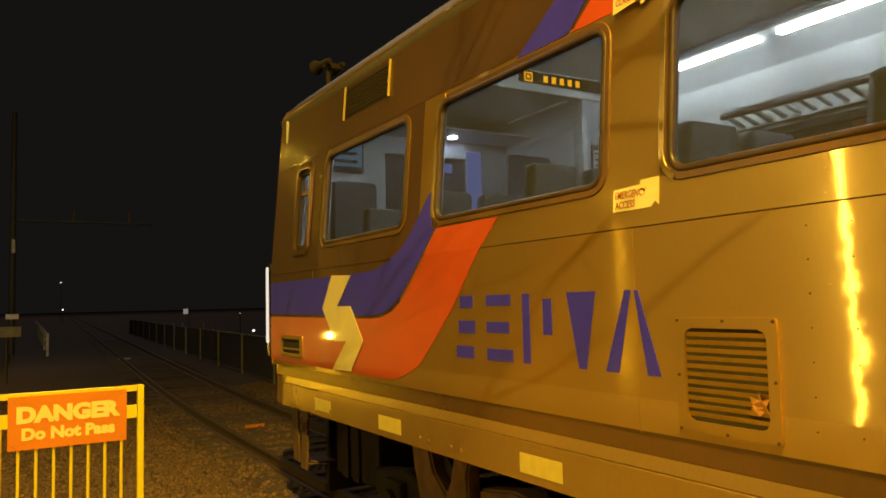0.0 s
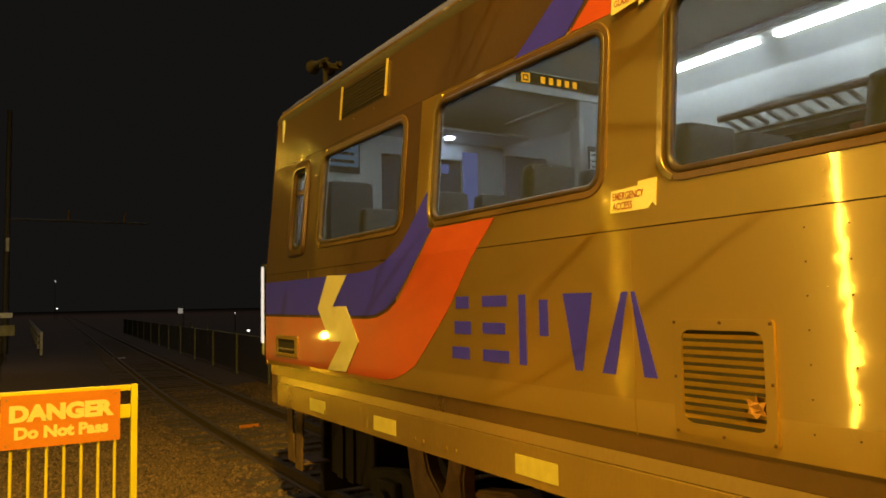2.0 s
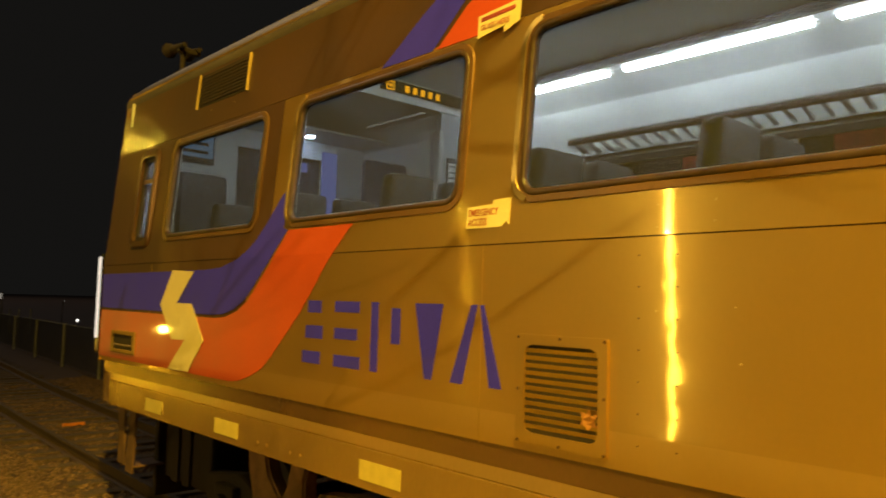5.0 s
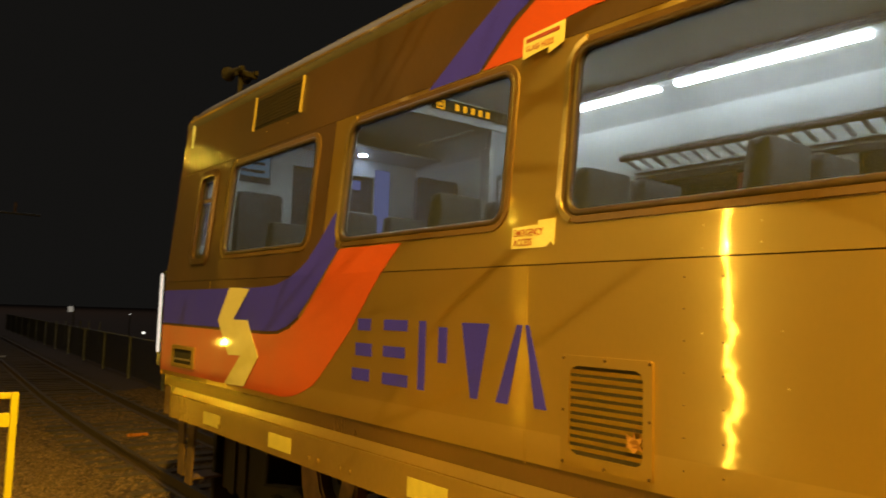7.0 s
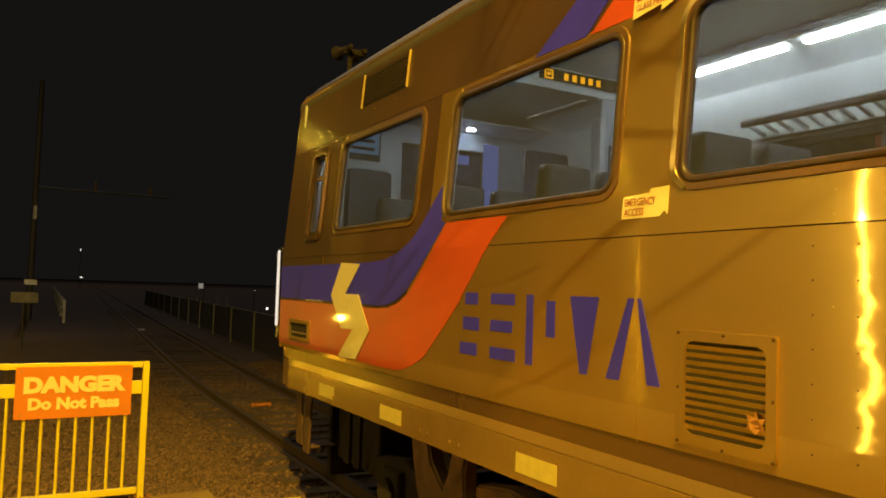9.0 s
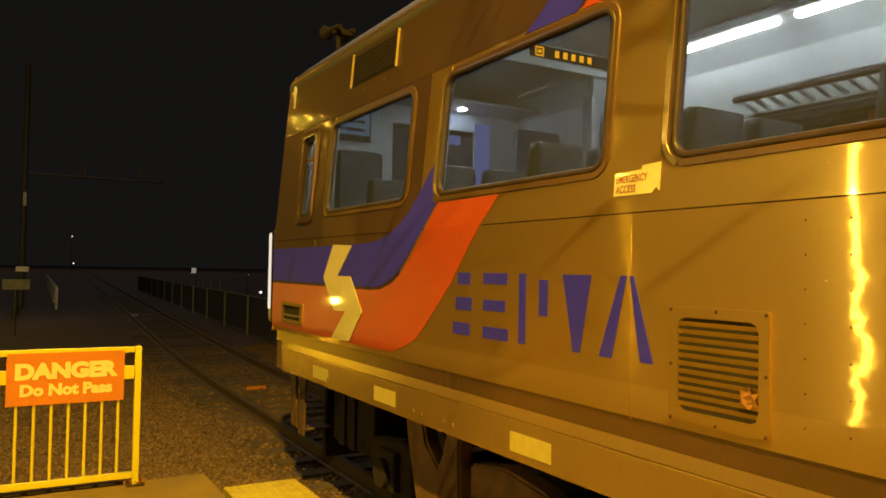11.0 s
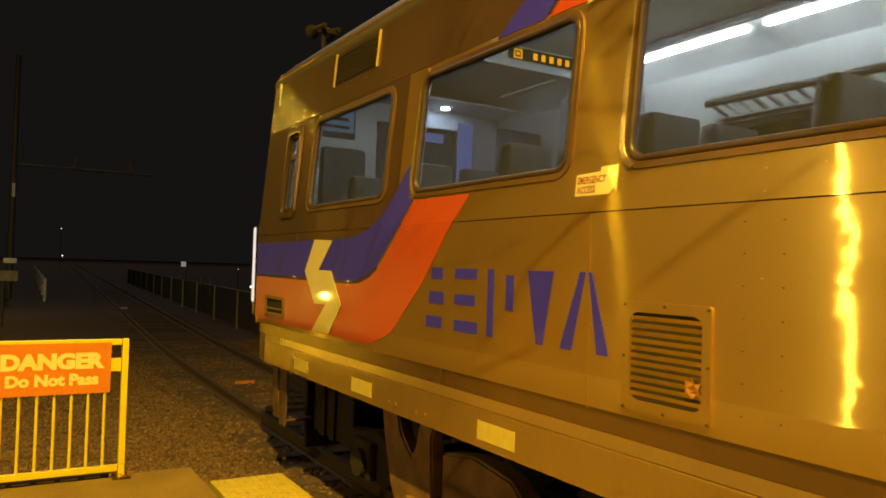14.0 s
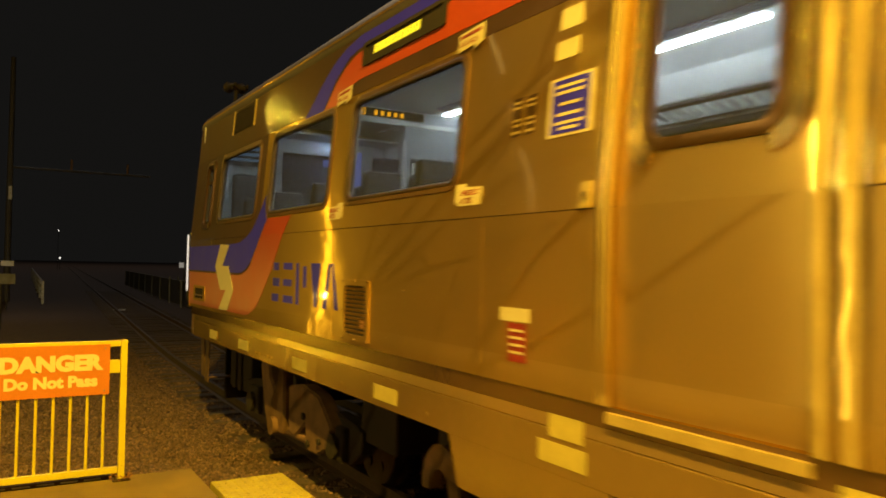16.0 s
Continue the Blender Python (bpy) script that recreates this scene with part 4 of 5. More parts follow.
    # corner post with glow for its lit edge; marker recess in the orange stripe
    bm = bmesh.new()
    box(bm, SIDE - 0.005, SIDE + 0.25, FRONT + 0.0, FRONT + 0.12, 1.02, 2.02, 0.02)
    part("corner_post", bm, STEEL_BRIGHT, car, "pale front corner post")
    bm = bmesh.new()
    box(bm, SIDE - 0.012, SIDE + 0.2, FRONT + 0.03, FRONT + 0.14, 1.16, 2.0, 0.03)
    part("glowing_edge", bm, CORNER_GLOW, car, "front corner edge, glowing for the light that strikes it")
    mk = empty("marker_recess", (SIDE, 7.33, 1.2), car)
    part("recess_frame", ring(rrect(7.0, 7.62, 1.06, 1.27, 0.015, 2), rrect(7.05, 7.57, 1.095, 1.235, 0.015, 2), 0.02, 0.0, 0.008), STEEL, mk)
    part("recess_back", slab([[(7.03, 1.08), (7.59, 1.08), (7.59, 1.25), (7.03, 1.25)]], 0.005, 0.002), BLACK, mk)
    part("handle", slab([[(7.08, 1.13), (7.54, 1.13), (7.54, 1.145), (7.08, 1.145)]], 0.016, 0.010), FRAME, mk)
    # coupler pilot, steps at the front
    bm = bmesh.new()
    box(bm, SIDE + 0.10, 2 * CX - SIDE - 0.10, 7.45, 7.75, 0.55, 0.95, 0.01)
    part("end_sill", bm, STEEL_DARK, car)
    bm = bmesh.new()
    box(bm, SIDE + 0.03, SIDE + 0.06, 7.665, 7.88, 0.56, 0.94, 0.004)
    sill = part("end_bracket", bm, TRUCK, car, "dull steel bracket plate ahead of the skirt")
    for z in (0.70, 0.63):
        bm = bmesh.new()
        cyl(bm, (SIDE + 0.026, 7.76, z), (SIDE + 0.031, 7.76, z), 0.022, 10)
        part("bolt", bm, FRAME, sill)
    for y, z in ((7.63, -0.02), (7.32, -0.07)):
        bm = bmesh.new()
        box(bm, SIDE + 0.13, SIDE + 0.15, y - 0.085, y + 0.085, z, 0.60, 0.006)
        for v in bm.verts:
            if v.co.z < z + 0.02:
                v.co.y += 0.05 * (1 if y < 7.5 else -1)
        part("step_hanger", bm, STRAP, car, "flat step hanger below the skirt")
    bm = bmesh.new()
    box(bm, SIDE + 0.15, SIDE + 0.45, 7.30, 7.62, -0.02, 0.0, 0.006)
    part("step_tread", bm, STRAP, car)
    for y in (7.0, 6.75):
        bm = bmesh.new()
        box(bm, SIDE + 0.42, SIDE + 0.44, y - 0.07, y + 0.07, -0.12, 0.75, 0.006)
        part("pipe_bracket", bm, BLACK, car)
    # roof horn and antenna
    hn = empty("roof_horn", (3.0, 7.4, 3.9), car)
    bm = bmesh.new()
    cyl(bm, (3.0, 7.35, 3.84), (3.0, 7.35, 4.10), 0.025)
    for x, y0, y1 in ((2.96, 7.22, 7.52), (3.14, 7.28, 7.50)):
        cyl(bm, (x, y0, 4.11), (x, y1, 4.13), 0.025, 14, 0.04)
        cyl(bm, (x, y1, 4.13), (x, y1 + 0.08, 4.135), 0.04, 14, 0.08)
    box(bm, 2.94, 3.17, 7.31, 7.38, 4.06, 4.11, 0.01)
    smooth(part("horn", bm, BLACK, hn, "dark twin roof horn"))
    # destination sign in the upper stripe
    ds = empty("destination_sign", (2.66, 1.61, 3.33), car)
    part("sign_frame", ring(rrect(0.95, 2.28, 3.235, 3.43, 0.02, 2), rrect(1.00, 2.23, 3.265, 3.40, 0.01, 2), 0.02, 0.0), BLACK, ds)
    part("sign_face", slab([[(0.97, 3.25), (2.26, 3.25), (2.26, 3.42), (0.97, 3.42)]], 0.005, 0.002), BLACK, ds)
    for i in range(11):
        y = 2.08 - 0.07 * i
        part("lit_block", slab([[(y, 3.305), (y - 0.052, 3.305), (y - 0.052, 3.375), (y, 3.375)]], 0.008, 0.002), LED_DEST, ds)
    # notice and small plates beside the door
    nt = empty("notice_panel", (SIDE, -0.41, 2.44), car)
    part("notice_border", slab([[(-0.25, 2.285), (-0.60, 2.285), (-0.60, 2.60), (-0.25, 2.60)]], 0.004, 0.003), WHITE_VINYL, nt, "white-bordered blue notice")
    part("notice_face", slab([[(-0.28, 2.30), (-0.57, 2.30), (-0.57, 2.585), (-0.28, 2.585)]], 0.0065, 0.002), BLUE, nt)
    for z, a, b in ((2.55, -0.31, -0.53), (2.515, -0.31, -0.53), (2.455, -0.34, -0.51), (2.40, -0.32, -0.52), (2.355, -0.31, -0.54), (2.325, -0.35, -0.50)):
        part("notice_line", slab([[(a, z - 0.008), (b, z - 0.008), (b, z + 0.008), (a, z + 0.008)]], 0.009, 0.002), WHITE_VINYL, nt)
    for y0, y1, z0, z1 in ((-0.28, -0.46, 2.70, 2.80), (-0.30, -0.47, 2.86, 2.975)):
        part("small_label", slab([[(y0, z0), (y1, z0), (y1, z1), (y0, z1)]], 0.004, 0.003), WHITE_VINYL, car, "small label plate beside the door")
    for y0, y1 in ((0.075, -0.015), (-0.05, -0.14)):
        ip = empty("instruction_plate", (SIDE, y1, 2.46), car)
        part("plate_face", slab([[(y0, 2.335), (y1, 2.34), (y1, 2.56), (y0, 2.555)]], 0.004, 0.003), FRAME, ip, "dark narrow plate")
        for z in (2.53, 2.50, 2.43, 2.40, 2.36):
            part("plate_line", slab([[(y0 - 0.010, z - 0.007), (y1 + 0.010, z - 0.007), (y1 + 0.010, z + 0.007), (y0 - 0.010, z + 0.007)]], 0.0065, 0.002), PALE_SILL, ip)
    rl = empty("red_label", (SIDE, -0.05, 1.18), car)
    part("label_face", slab([[(0.02, 1.085), (-0.14, 1.085), (-0.14, 1.295), (0.02, 1.295)]], 0.004, 0.003), RED_VINYL, rl, "red vertical label")
    part("label_head", slab([[(0.10, 1.305), (-0.17, 1.305), (-0.17, 1.38), (0.10, 1.38)]], 0.004, 0.003), WHITE_VINYL, rl, "white label head")
    for z in (1.25, 1.21, 1.17, 1.13):
        part("label_line", slab([[(0.005, z), (-0.125, z), (-0.125, z + 0.014), (0.005, z + 0.014)]], 0.0065, 0.002), WHITE_VINYL, rl)


def build_door(car):
    """Recessed sliding side door with its pocket edges."""
    a, b = DOOR
    dr = empty("side_door", (SIDE, (a + b) / 2, 2.0), car)
    hole = [(a + 0.19, b - 0.18, WZ0 + 0.09, WZ1 - 0.0)]
    for name, z0, z1, cut, mat, lab in (("door_leaf", FOOT_TOP, 3.145, hole, STEEL, "recessed stainless door leaf"), ("door_foot", 0.945, FOOT_TOP, [], FOOT, "dull foot of the door leaf")):
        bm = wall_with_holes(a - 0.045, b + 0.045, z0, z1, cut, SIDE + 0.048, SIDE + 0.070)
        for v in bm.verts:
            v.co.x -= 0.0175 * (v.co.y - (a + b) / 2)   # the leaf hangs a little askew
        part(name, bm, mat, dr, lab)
    y0, y1 = a + 0.14, b - 0.13
    fr = ring(rrect(y0, y1, WZ0 + 0.05, WZ1 + 0.04, 0.11, 8), rrect(y0 + 0.055, y1 - 0.055, WZ0 + 0.105, WZ1 - 0.015, 0.08, 8), -0.03, 0.06, 0.008)
    smooth(part("window_frame", fr, FRAME, dr, "bronzed metal surround"), 35)
    pane = part("pane", slab([rrect(y0 + 0.03, y1 - 0.03, WZ0 + 0.08, WZ1 + 0.01, 0.08, 8)], -0.052, 0.006), GLASS, dr)
    pane.visible_shadow = True
    for side, ye in ((1, y1), (-1, y0)):
        for k in range(4):
            r = 0.12 + 0.024 * k
            path = [(ye + side * (r - 0.12 + 0.012), WZ1 + 0.05), (ye + side * (r - 0.12 + 0.012), WZ0 + 0.17)]
            path += [(ye - side * 0.108 + side * r * math.cos(radians(q)), WZ0 + 0.17 - r * math.sin(radians(q))) for q in (25, 50, 75)]
            bm = bmesh.new()
            for (ya, za), (yb, zb) in zip(path, path[1:]):
                cyl(bm, (SIDE + 0.040 + side_in(za), ya, za), (SIDE + 0.040 + side_in(zb), yb, zb), 0.010, 8)
            smooth(part("moulding", bm, POLISHED, dr, "bright rib round the door window's edge"), 50)
    for y in (a, b):
        s = 1 if y == b else -1
        gap, r = (0.024, 0.011) if y == b else (0.056, 0.024)
        for k in range(4):
            yy = y + s * gap * (k + 0.5)
            bm = bmesh.new()
            for h0, h1 in ((0.96, BELT), (BELT, 3.10)):
                cyl(bm, (SIDE + 0.004 + side_in(h0), yy, h0), (SIDE + 0.004 + side_in(h1), yy, h1), r, 10)
            smooth(part("door_post", bm, PALE_SILL if k in (0, 2) else POLISHED, dr, "rounded vertical door edge strip"))
        lock = y + s * (0.17 if y == b else 0.29)
        plate = part("lock_plate", slab([rrect(lock - 0.045, lock + 0.045, 1.90, 2.03, 0.012, 3)], 0.008, 0.008), PALE_SILL, dr, "pale lock plate beside the door")
        bm = bmesh.new()
        cyl(bm, (SIDE + side_in(1.965), lock, 1.965), (SIDE - 0.02 + side_in(1.965), lock, 1.965), 0.022, 12, 0.018)
        smooth(part("lock_cylinder", bm, POLISHED, plate))
    part("threshold", slab([[(a, 0.885), (b, 0.885), (b, 0.935), (a, 0.935)]], 0.010, 0.08), PALE_SILL, dr, "bright threshold")


def build_seat(car, x0, x1, y, high=True, face=1):
    """A bench seat with separate backs."""
    st = empty("bench_seat", ((x0 + x1) / 2, y, 1.23), car)
    n = max(1, round((x1 - x0) / 0.5))
    w = (x1 - x0) / n
    bm = bmesh.new()
    box(bm, x0, x1, y - 0.02 if face > 0 else y - 0.46, y + 0.46 if face > 0 else y + 0.02, 1.58, 1.70, 0.04)
    smooth(part("seat_cushion", bm, SEAT, st))
    for i in range(n):
        bm = bmesh.new()
        vs = box(bm, x0 + i * w + 0.015, x0 + (i + 1) * w - 0.015, y - 0.06, y + 0.06, 1.66, 2.40, 0.05)
        for v in bm.verts:
            v.co.y -= face * 0.10 * (v.co.z - 1.66)
            if v.co.z > 2.25:
                v.co.x += ((x0 + (i + 0.5) * w) - v.co.x) * 0.16
        smooth(part("seat_back", bm, SEAT, st, "grey vinyl seat back"), 60)
    bm = bmesh.new()
    box(bm, x0 + 0.1, x1 - 0.1, y + face * 0.05, y + face * 0.3, 1.23, 1.58, 0.01)
    part("pedestal", bm, INTERIOR_DARK, st)


def build_inside(car):
    far = 2 * CX - SIDE - 0.10
    # seats: two beside the near windows, three across the aisle
    for y in (6.05, 4.92, 3.70, 2.52, 1.58, 0.65, -2.6, -3.5, -4.4, -5.3, -6.2):
        build_seat(car, 2.72, 3.62, y)
    for y in (6.0, 4.55, 3.6, 2.7, 1.8, 0.9, -2.6, -3.5, -4.4, -5.3):
        build_seat(car, 4.30, 5.60, y)
    # tall cab partition chair
    bm = bmesh.new()
    box(bm, 2.92, 3.42, 7.05, 7.22, 1.6, 2.83, 0.08)
    smooth(part("crew_partition", bm, INTERIOR_DARK, car, "tall dark crew seat partition"))
    # fluorescent tubes in their channel along the ceiling's haunch
    for x in (5.30, 2 * CX - 5.30):
        bm = bmesh.new()
        box(bm, x - 0.10, x + 0.10, REAR + 0.2, 7.2, 3.655, 3.70)
        part("lamp_channel", bm, CEILING, car)
        for k in range(3):
            xr = x + (-0.14 - 0.05 * k) * (1 if x > CX else -1)
            bm = bmesh.new()
            box(bm, xr - 0.008, xr + 0.008, REAR + 0.2, 5.15, 3.655, 3.678)
            part("ceiling_rib", bm, INTERIOR_PANEL, car)
        y = 5.38 if x > CX else 7.10
        while y > REAR + 2:
            bm = bmesh.new()
            vs = box(bm, x - 0.045, x + 0.045, y - 1.55, y, 3.615, 3.654, 0.015)
            smooth(part("light_tube", bm, TUBE, car, "lit fluorescent ceiling tube"))
            y -= 1.72
    # luggage racks
    for s in (1, -1):
        X = lambda x: x if s > 0 else 2 * CX - x
        rk = empty("luggage_rack", (X(5.55), 0, 3.1), car)
        ends = (-1.2, 4.30) if s > 0 else (-9.0, -2.2)
        bm = bmesh.new()
        cyl(bm, (X(5.38), ends[0], 3.10), (X(5.38), ends[1], 3.10), 0.03, 10)
        smooth(part("rack_edge", bm, MAROON, rk, "brown front edge"))
        bm = bmesh.new()
        cyl(bm, (X(5.37), ends[0], 3.135), (X(5.37), ends[1], 3.135), 0.012, 8)
        part("rack_trim", bm, ALU, rk)
        y = ends[0] + 0.05
        while y < ends[1] - 0.02:
            bm = bmesh.new()
            cyl(bm, (X(5.39), y, 3.09), (X(5.63), y, 3.015), 0.022, 6)
            part("rack_bar", bm, ALU, rk)
            y += 0.135
        bm = bmesh.new()
        box(bm, min(X(5.52), X(5.635)), max(X(5.52), X(5.635)), ends[0], ends[1], 2.985, 3.0)
        part("rack_shelf", bm, ALU, rk)
        bm = bmesh.new()
        box(bm, min(X(5.60), X(5.64)), max(X(5.60), X(5.64)), ends[0], ends[1], 2.90, 2.984)
        part("rack_rail", bm, INTERIOR_DARK, rk)
    # cross partition with the moving-message sign
    bm = bmesh.new()
    box(bm, 4.62, far, 5.22, 5.27, 1.23, 3.60)
    part("partition", bm, PARTITION, car, "grey partition panel")
    bm = bmesh.new()
    box(bm, 4.57, 4.63, 5.18, 5.31, 1.23, 3.22, 0.01)
    part("partition_post", bm, ALU, car)
    bm = bmesh.new()
    box(bm, 4.70, 4.95, 5.205, 5.218, 2.55, 2.98, 0.002)
    part("notice_frame", bm, INTERIOR_DARK, car, "framed notice on the partition")
    bm = bmesh.new()
    box(bm, 4.715, 4.935, 5.200, 5.2055, 2.57, 2.93)
    part("notice_sheet", bm, SPANDREL, car)
    bm = bmesh.new()
    for z in (2.90, 2.84, 2.79, 2.74, 2.69, 2.62):
        box(bm, 4.73, 4.92, 5.197, 5.1995, z - 0.008, z + 0.008)
    part("notice_text", bm, INTERIOR_DARK, car)
    bx = empty("message_sign", (4.35, 5.25, 3.53), car)
    bm = bmesh.new()
    box(bm, 3.74, 4.98, 5.22, 5.34, 3.455, 3.60, 0.012)
    part("sign_case", bm, SPANDREL, bx)
    bm = bmesh.new()
    box(bm, 3.90, 4.88, 5.212, 5.221, 3.475, 3.58)
    part("sign_face", bm, BLACK, bx)
    bm = bmesh.new()
    box(bm, 3.30, far - 0.02, 5.20, 5.34, 3.395, 3.452, 0.010)
    part("sign_beam", bm, SPANDREL, bx, "pale beam under the message sign")
    def dots(x0, x1, z0, z1):
        bm = bmesh.new()
        box(bm, x0, x1, 5.206, 5.2115, z0, z1)
        part("lit_block", bm, LED, bx, "amber lit block")
    dots(3.955, 4.045, 3.485, 3.497)
    dots(3.955, 4.045, 3.555, 3.567)
    dots(3.955, 3.967, 3.50, 3.552)
    dots(4.033, 4.045, 3.50, 3.552)
    dots(3.982, 4.018, 3.513, 3.540)
    for i in range(5):
        x = 4.17 + 0.092 * i
        dots(x, x + 0.044, 3.497, 3.555)
    # front vestibule: bulkhead, door, screen, blue panel, dome lamp
    bm = bmesh.new()
    box(bm, 2.68, 3.84, 7.74, 7.78, 1.23, 3.55)
    box(bm, 4.95, far, 7.74, 7.78, 1.23, 3.55)
    box(bm, 3.84, 4.95, 7.74, 7.78, 3.30, 3.55)
    part("cab_bulkhead", bm, SPANDREL, car)
    bm = bmesh.new()
    box(bm, 3.84, 4.95, 7.80, 7.83, 1.23, 3.30)
    part("cab_door", bm, INTERIOR_DARK, car, "dark cab door")
    bm = bmesh.new()
    box(bm, 2.70, far, 7.15, 7.74, 3.505, 3.53)
    part("vestibule_ceiling", bm, CEILING, car)
    bm = bmesh.new()
    box(bm, 3.02, 3.56, 7.715, 7.736, 3.03, 3.38, 0.004)
    part("display_frame", bm, INTERIOR_DARK, car)
    bm = bmesh.new()
    box(bm, 3.04, 3.54, 7.710, 7.714, 3.10, 3.36)
    part("display_screen", bm, SCREEN, car, "lit blue-white display screen")
    bm = bmesh.new()
    for k in range(2):
        box(bm, 3.10, 3.48, 7.7065, 7.7095, 3.14 + 0.09 * k, 3.175 + 0.09 * k)
    part("display_text", bm, INTERIOR_DARK, car)
    # this wall panel is no lamp; it glows for the blue light on it
    bm = bmesh.new()
    box(bm, 4.94, 5.15, 7.71, 7.738, 2.3, 3.40, 0.01)
    part("blue_panel", bm, BLUE_GLOW, car, "vestibule wall panel, its blue light put in as glow")
    bm = bmesh.new()
    box(bm, 4.52, 4.76, 7.765, 7.795, 3.13, 3.24, 0.005)
    part("cab_monitor", bm, BLUE_GLOW, car, "small blue lit monitor")
    bm = bmesh.new()
    box(bm, 4.98, far, 6.9, 6.95, 1.23, 3.22, 0.05)
    smooth(part("locker", bm, INTERIOR_PANEL, car, "grey rounded locker panel"))
    bm = bmesh.new()
    cyl(bm, (4.617, 7.5, 3.503), (4.617, 7.5, 3.491), 0.048, 16)
    part("dome_lamp", bm, DOME, car, "lit round ceiling lamp")
    # notices on the far wall above the seats
    for y0, y1, z0, z1 in ((3.3, 3.05, 2.72, 2.88), (2.1, 1.75, 2.72, 2.9)):
        bm = bmesh.new()
        box(bm, far - 0.035, far - 0.025, y1, y0, z0, z1, 0.002)
        part("wall_notice", bm, RED_VINYL, car, "dark red notice on the wall")


def build_trucks(car):
    for yc in (4.55, -14.0):
        tk = empty("truck", (CX, yc, TOR), car)
        for s in (-1, 1):
            x = CX + s * 1.12
            bm = bmesh.new()
            # cast side frame: dipped beam with pedestals
            prof = [(-1.75, 0.62), (-1.15, 0.70), (-0.55, 0.52), (0.55, 0.52), (1.15, 0.70), (1.75, 0.62), (1.75, 0.42), (1.45, 0.25), (0.95, 0.25), (0.80, 0.38), (0.40, 0.22), (-0.40, 0.22), (-0.80, 0.38), (-0.95, 0.25), (-1.45, 0.25), (-1.75, 0.42)]
            f = bm.faces.new([bm.verts.new((x - 0.07, yc + y, TOR + z)) for y, z in prof])
            r = bmesh.ops.extrude_face_region(bm, geom=[f])
            bmesh.ops.translate(bm, vec=(0.14, 0, 0), verts=[e for e in r["geom"] if isinstance(e, bmesh.types.BMVert)])
            bmesh.ops.recalc_face_normals(bm, faces=bm.faces)
            bmesh.ops.bevel(bm, geom=list(bm.edges), offset=0.015, segments=1, affect="EDGES")
            # side frame and axle boxes take black for the shade under the car
            part("side_frame", bm, BLACK, tk, "cast truck side frame, blackened for the shade under the car")
            for dy in (-1.3, 1.3):
                bm = bmesh.new()
                box(bm, x - 0.14 * (1 if s < 0 else 0.5), x + 0.14 * (0.5 if s < 0 else 1), yc + dy - 0.17, yc + dy + 0.17, TOR + 0.27, TOR + 0.60, 0.03)
                cyl(bm, (x + s * 0.10, yc + dy, TOR + 0.41), (x + s * 0.19, yc + dy, TOR + 0.41), 0.12, 16)
                part("axle_box", bm, BLACK, tk)
            # V-shaped anchor bracket, its hub, and the cranked brake housing beside it
            def plate(outline, near, thick, name, mat, lab):
                bm = bmesh.new()
                f = bm.faces.new([bm.verts.new((x + s * near, yc + y, z)) for y, z in outline])
                r = bmesh.ops.extrude_face_region(bm, geom=[f])
                bmesh.ops.translate(bm, vec=(-s * thick, 0, 0), verts=[e for e in r["geom"] if isinstance(e, bmesh.types.BMVert)])
                bmesh.ops.recalc_face_normals(bm, faces=bm.faces)
                bmesh.ops.bevel(bm, geom=[e for e in bm.edges], offset=0.018, segments=2, affect="EDGES")
                return smooth(part(name, bm, mat, tk, lab), 50)
            plate([(0.81, 0.60), (0.75, 0.30), (0.60, -0.12), (0.50, -0.28), (0.0, -0.26), (-0.06, -0.08), (-0.02, 0.36), (-0.12, 0.60), (0.12, 0.60), (0.20, 0.30), (0.27, 0.18), (0.45, 0.32), (0.56, 0.60)], 0.21, 0.12, "anchor_bracket", TRUCK, "brown V-shaped anchor bracket")
            plate([(-0.15, 0.30), (-0.55, 0.36), (-0.97, 0.31), (-1.33, 0.06), (-1.20, -0.17), (-0.97, -0.27), (-0.69, -0.28), (-0.63, -0.03), (-0.35, -0.21), (-0.15, -0.19)], 0.19, 0.16, "brake_housing", TRUCK, "dusty brown cranked brake housing")
            bm = bmesh.new()
            cyl(bm, (x + s * 0.10, yc + 0.22, -0.20), (x + s * 0.27, yc + 0.22, -0.20), 0.10, 16)
            smooth(part("bracket_hub", bm, TRUCK, tk))
            for y, z in ((-1.05, -0.12), (-0.62, 0.05), (-0.75, -0.20)):
                bm = bmesh.new()
                cyl(bm, (x + s * 0.18, yc + y, z), (x + s * 0.215, yc + y, z), 0.035, 8)
                part("bolt", bm, BLACK, tk)
            bm = bmesh.new()
            cyl(bm, (x + s * 0.12, yc + 0.20, -0.24), (x + s * 0.12, yc - 0.65, -0.20), 0.05, 10)
            smooth(part("bolster_rod", bm, TRUCK, tk))
        for dy in (-1.3, 1.3):
            ax = empty("wheelset", (CX, yc + dy, TOR + 0.41), car)
            AXLES.append((ax, yc + dy))
            bm = bmesh.new()
            cyl(bm, (CX - 1.0, yc + dy, TOR + 0.41), (CX + 1.0, yc + dy, TOR + 0.41), 0.08, 12)
            part("axle", bm, WHEEL, ax)
            for s in (-1, 1):
                bm = bmesh.new()
                cyl(bm, (CX + s * 0.69, yc + dy, TOR + 0.41), (CX + s * 0.82, yc + dy, TOR + 0.41), 0.405, 40)
                cyl(bm, (CX + s * 0.66, yc + dy, TOR + 0.41), (CX + s * 0.69, yc + dy, TOR + 0.41), 0.435, 40)
                for k in range(6):
                    a = k * math.pi / 3
